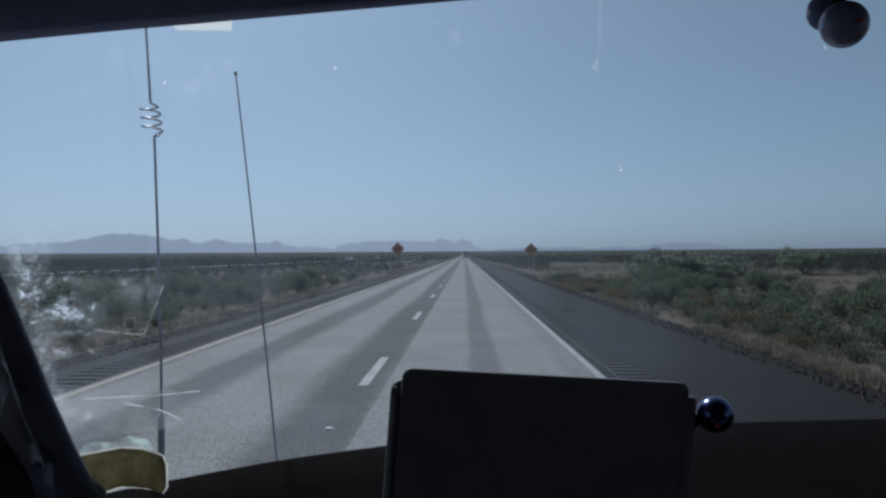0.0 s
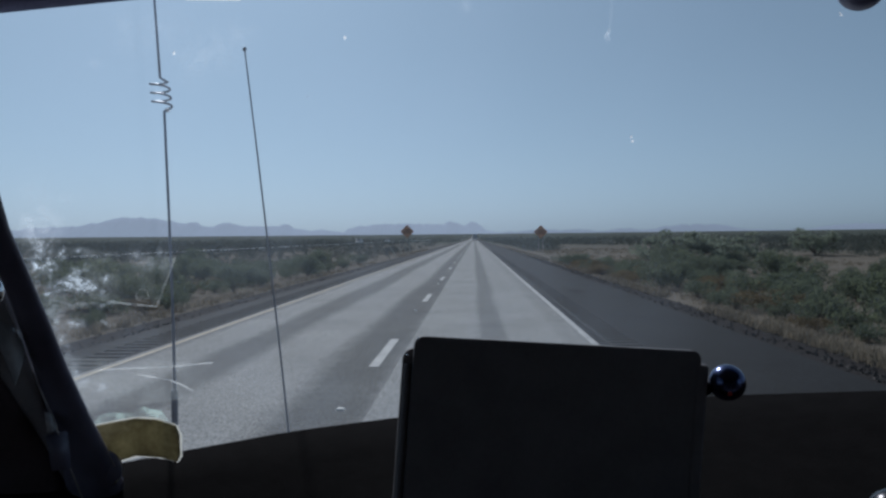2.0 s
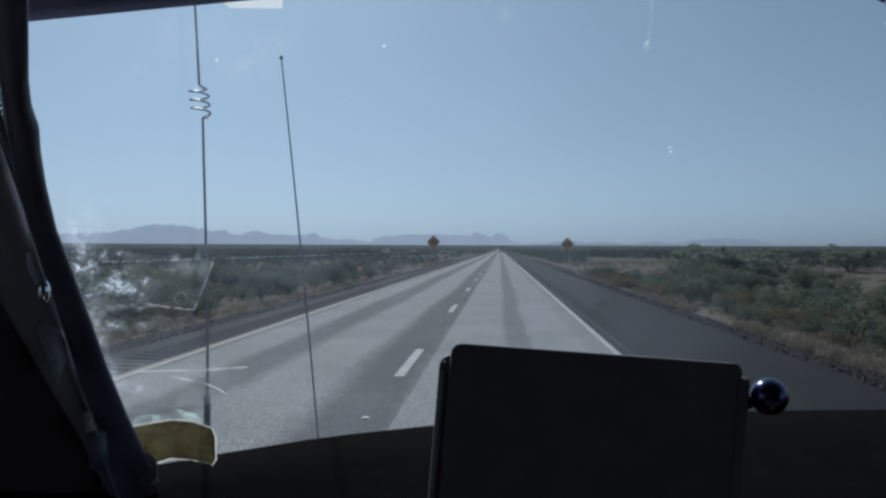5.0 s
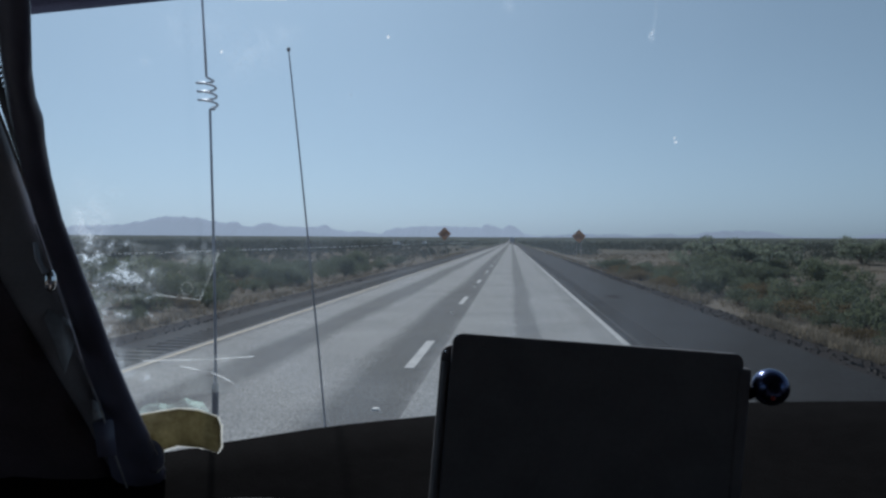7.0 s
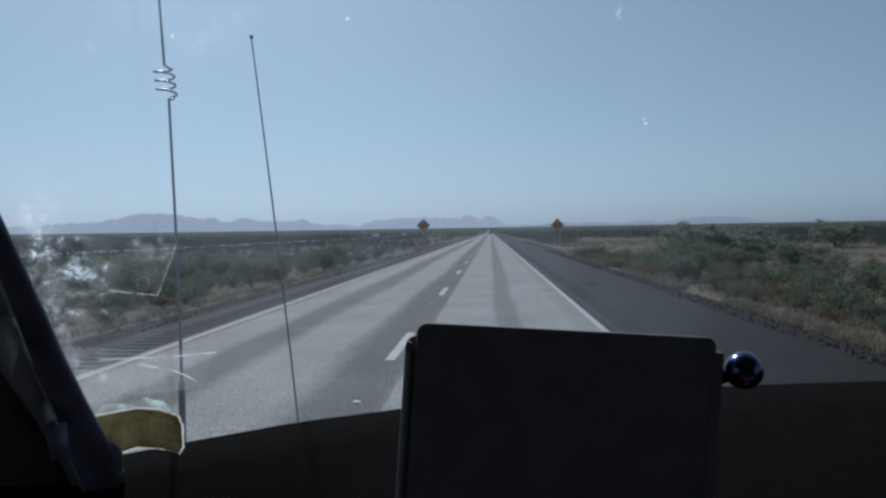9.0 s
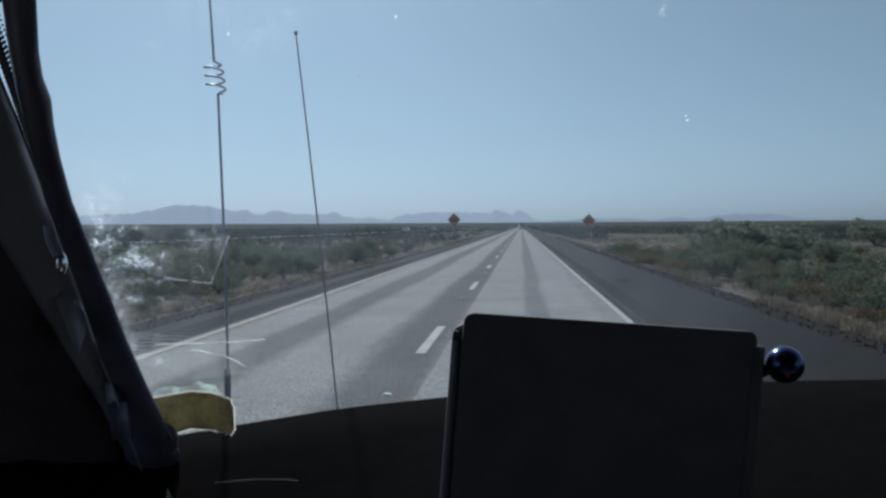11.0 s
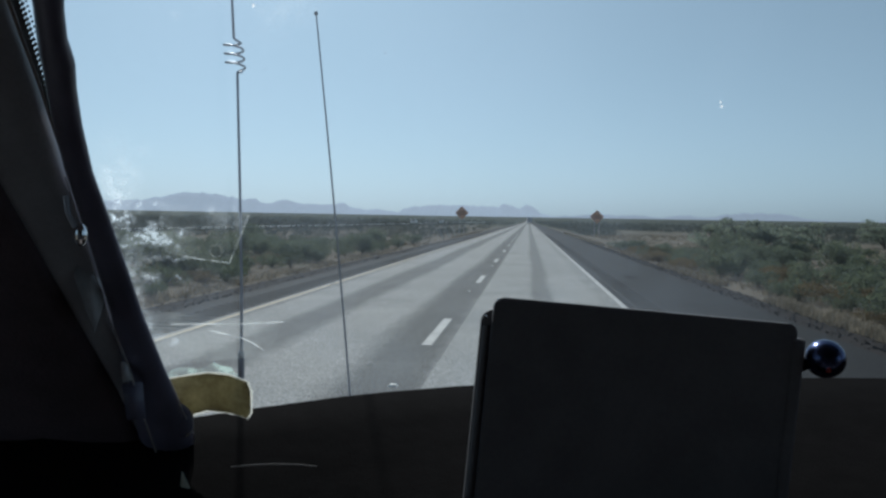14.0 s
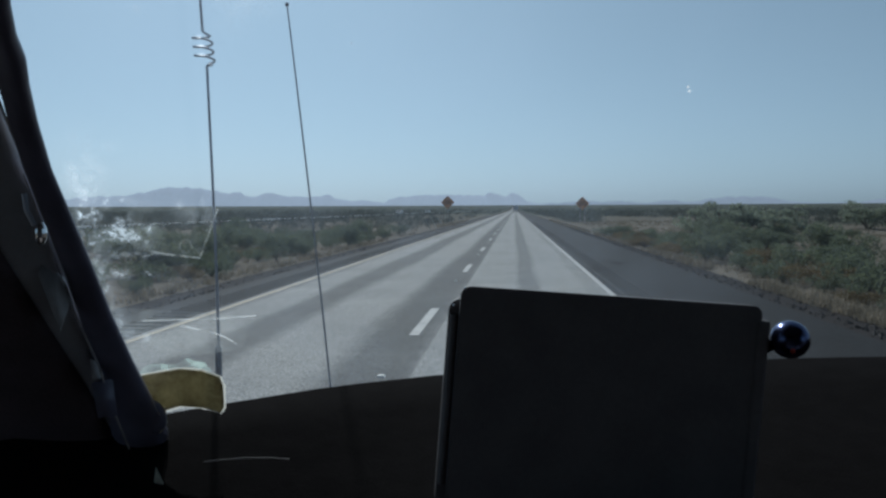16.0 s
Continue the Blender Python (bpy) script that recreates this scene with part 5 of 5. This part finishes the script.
def torn_edge(ids, out, width):
    """A thin ragged lip of skin round the pad, that daylight shines through."""
    mid = Vector((-0.44, 0.90, 1.565))
    pts = []
    for a, b in zip(ids, ids[1:]):
        pts += [front[a].lerp(front[b], t / 6) for t in range(6)]
    pts.append(front[ids[-1]])
    bm = bmesh.new()
    rows = []
    for k, p in enumerate(pts):
        d = out(p, mid)
        w = width * (1 + 0.7 * noise.noise(Vector((k * 0.9, 3.3, ids[0]))))
        rows.append([bm.verts.new(p + d * s + Vector((0, y, 0))) for s, y in ((-0.003, 0.0045), (w, 0.0047))])
    for a, b in zip(rows, rows[1:]):
        bm.faces.new((a[0], b[0], b[1], a[1]))
    part("torn_edge", bm, M_FOAM_RIM, pad, "whitish torn edge")


torn_edge((0, 1, 2, 3, 4), lambda p, m: Vector((0, 0, 1)), 0.0014)
torn_edge((4, 5, 6, 7), lambda p, m: Vector((1, 0, 0)), 0.0022)
torn_edge((7, 8, 9, 10, 11, 12), lambda p, m: Vector((0.1, 0, -1)).normalized(), 0.0026)

tablet = thing("tablet", "flat black tablet in a case on a dashboard stand", "tablet")
u = Vector((0.295, 0.05, -0.024)).normalized()
n_ = Vector((0, 0, 1)).cross(u).normalized()
v_ = u.cross(n_) * -1
frame_m = Matrix(((u.x, n_.x, -v_.x, -0.055), (u.y, n_.y, -v_.y, 0.745), (u.z, n_.z, -v_.z, 1.7105), (0, 0, 0, 1)))
if frame_m.to_3x3().determinant() < 0 or frame_m[2][2] < 0:
    frame_m = Matrix(((u.x, n_.x, v_.x, -0.055), (u.y, n_.y, v_.y, 0.745), (u.z, n_.z, v_.z, 1.7105), (0, 0, 0, 1)))


def tab_part(name, bm, material, label=""):
    bmesh.ops.transform(bm, matrix=frame_m, verts=bm.verts[:])
    return part(name, bm, material, tablet, label)


tab_part("tablet_body", slab(rounded(0.0, 0.305, -0.215, 0.0, 0.010), 0.010, 0.0015), M_TABLET, "flat black back")
tab_part("case", slab(rounded(-0.0095, 0.300, -0.225, -0.014, 0.012), 0.012, 0.002), M_TABLET, "black rubber case").location = n_ * 0.012
tab_part("case_hinge", tube([(-0.004, 0.012, -0.03), (-0.0045, 0.012, -0.20)], 0.004, 8), M_TABLET)
tab_part("clamp", box(0.300, 0.3135, -0.002, 0.012, -0.205, -0.014, 0.003), M_TABLET, "black side clamp")
# Glints at the tablet's corner, added as tiny chrome beads.
for cx, cz in ((0.004, -0.003), (-0.0065, -0.020)):
    tab_part("corner_glint", ball((cx, 0.002, cz), 0.0017, 10), M_CHROME, "glint at the tablet's corner, put in as a tiny chrome bead")
tab_part("stand", box(0.08, 0.22, 0.012, 0.06, -0.30, -0.10, 0.008), M_BLACK, "black dashboard stand")

orn = thing("mirror_ball_mount", "dark blue mirror-finish ball on a short arm beside the tablet", "ball mount")
part("ball", ball((0.2718, 0.80, 1.6525), 0.0192, 32), M_BALL, orn, "dark blue reflecting ball", True)
# The red reflection in the ball is put in as a bead.
part("red_reflection", ball((0.2690, 0.7832, 1.6440), 0.0026, 12), M_RED, orn, "red reflection in the ball, put in as a red bead")
part("arm", tube([(0.262, 0.803, 1.651), (0.24, 0.806, 1.637), (0.20, 0.808, 1.632), (0.15, 0.80, 1.63)], [0.007, 0.005, 0.006, 0.009], 12), M_BLACK, orn, smooth=True)

hang = thing("mirror_ball_mount", "two dark mirror-finish balls hanging under the cab header", "ball mount")
part("ball", ball((0.3868, 0.75, 2.0512), 0.0230, 32), M_BALL_TOP, hang, "dark reflecting ball", True)
part("ball", ball((0.3890, 0.79, 2.077), 0.0200, 32), M_NAVY, hang, "black ball", True)
part("stem", tube([(0.3845, 0.752, 2.07), (0.384, 0.77, 2.15), (0.383, 0.79, 2.43)], 0.006, 10), M_BLACK, hang)
# Red reflection of the hanging ball, again an added red piece.
part("red_reflection", lathe(((0.001, 0), (0.0035, 0.001), (0.0025, 0.003)), 10, (0.390, 0.7248, 2.046)), M_RED, hang)

knob = thing("chrome_knob", "round smoked-chrome lever knob at the dashboard edge", "knob")
part("knob_top", ball((0.338, 0.60, 1.586), 0.0215, 28, 0.9), M_DARK_CHROME, knob, "smoked chrome cap", True)
part("shaft", lathe(((0.012, -0.36), (0.008, -0.05), (0.016, -0.012), (0.018, 0.0)), 16, (0.335, 0.60, 1.58)), M_BLACK, knob)


# ---- antennas on the nose ----
def coil_antenna():
    ob = thing("cb_antenna", "steel whip antenna with an open spring coil on the truck nose", "antenna")
    y = 1.32
    lower = [(-0.5335, y, 1.10), (-0.534, y, 1.30), (-0.5335, y, 1.54), (-0.534, y, 1.65), (-0.5385, y, 1.84), (-0.5425, y, 1.97), (-0.5445, y, 2.040)]
    part("mast", tube(lower, [0.0036, 0.0036, 0.0032, 0.0026, 0.0025, 0.0024, 0.0024], 8), M_STEEL, ob, smooth=True)
    pts = []
    for k in range(57):
        a = math.radians(k * 20 + 90)
        t = k / 56
        x, z = -0.5475 - 0.0055 * t, 2.046 + 0.048 * t
        pts.append((x - 0.0165 * math.cos(a), y + 0.0165 * math.sin(a), z))
    pts = [(-0.5445, y, 2.040), (-0.540, y + 0.010, 2.042)] + pts + [(-0.551, y, 2.099), (-0.5515, y, 2.107)]
    part("coil", tube(pts, 0.0020, 7, up=(0, 0, 1)), M_STEEL, ob, "open steel spring coil", True)
    part("whip", tube([(-0.5515, y, 2.10), (-0.556, y, 2.18), (-0.567, y, 2.36), (-0.58, y, 2.7)], [0.0024, 0.0021, 0.0017, 0.0012], 7), M_STEEL, ob, smooth=True)
    part("sleeve", tube([(-0.5335, y, 1.30), (-0.534, y, 1.537), (-0.534, y, 1.542)], [0.0060, 0.0060, 0.0048], 12), M_WHIP, ob, "black rubber sleeve", True)
    part("base", lathe(((0.03, 0), (0.03, 0.012), (0.014, 0.03), (0.010, 0.16)), 18, (-0.5335, y, 1.15)), M_WHIP, ob)
    return ob


def whip_antenna():
    ob = thing("radio_antenna", "thin black leaning whip antenna with a ball tip", "antenna")
    pts = [Vector((-0.372, 1.6, 1.10)).lerp(Vector((-0.483, 1.6, 2.218)), t) + Vector((0.004 * math.sin(3.1 * t), 0, 0)) for t in (0, 0.2, 0.4, 0.6, 0.8, 1.0)]
    part("whip", tube(pts, [0.0026, 0.0024, 0.0022, 0.0020, 0.0017, 0.0014], 8), M_WHIP, ob, smooth=True)
    part("tip", ball(pts[-1], 0.0042, 14, 1.2), M_WHIP, ob, smooth=True)
    part("base", lathe(((0.025, 0), (0.025, 0.01), (0.012, 0.03), (0.006, 0.09)), 16, (-0.372, 1.6, 1.145)), M_WHIP, ob)
    return ob


coil_antenna()
whip_antenna()
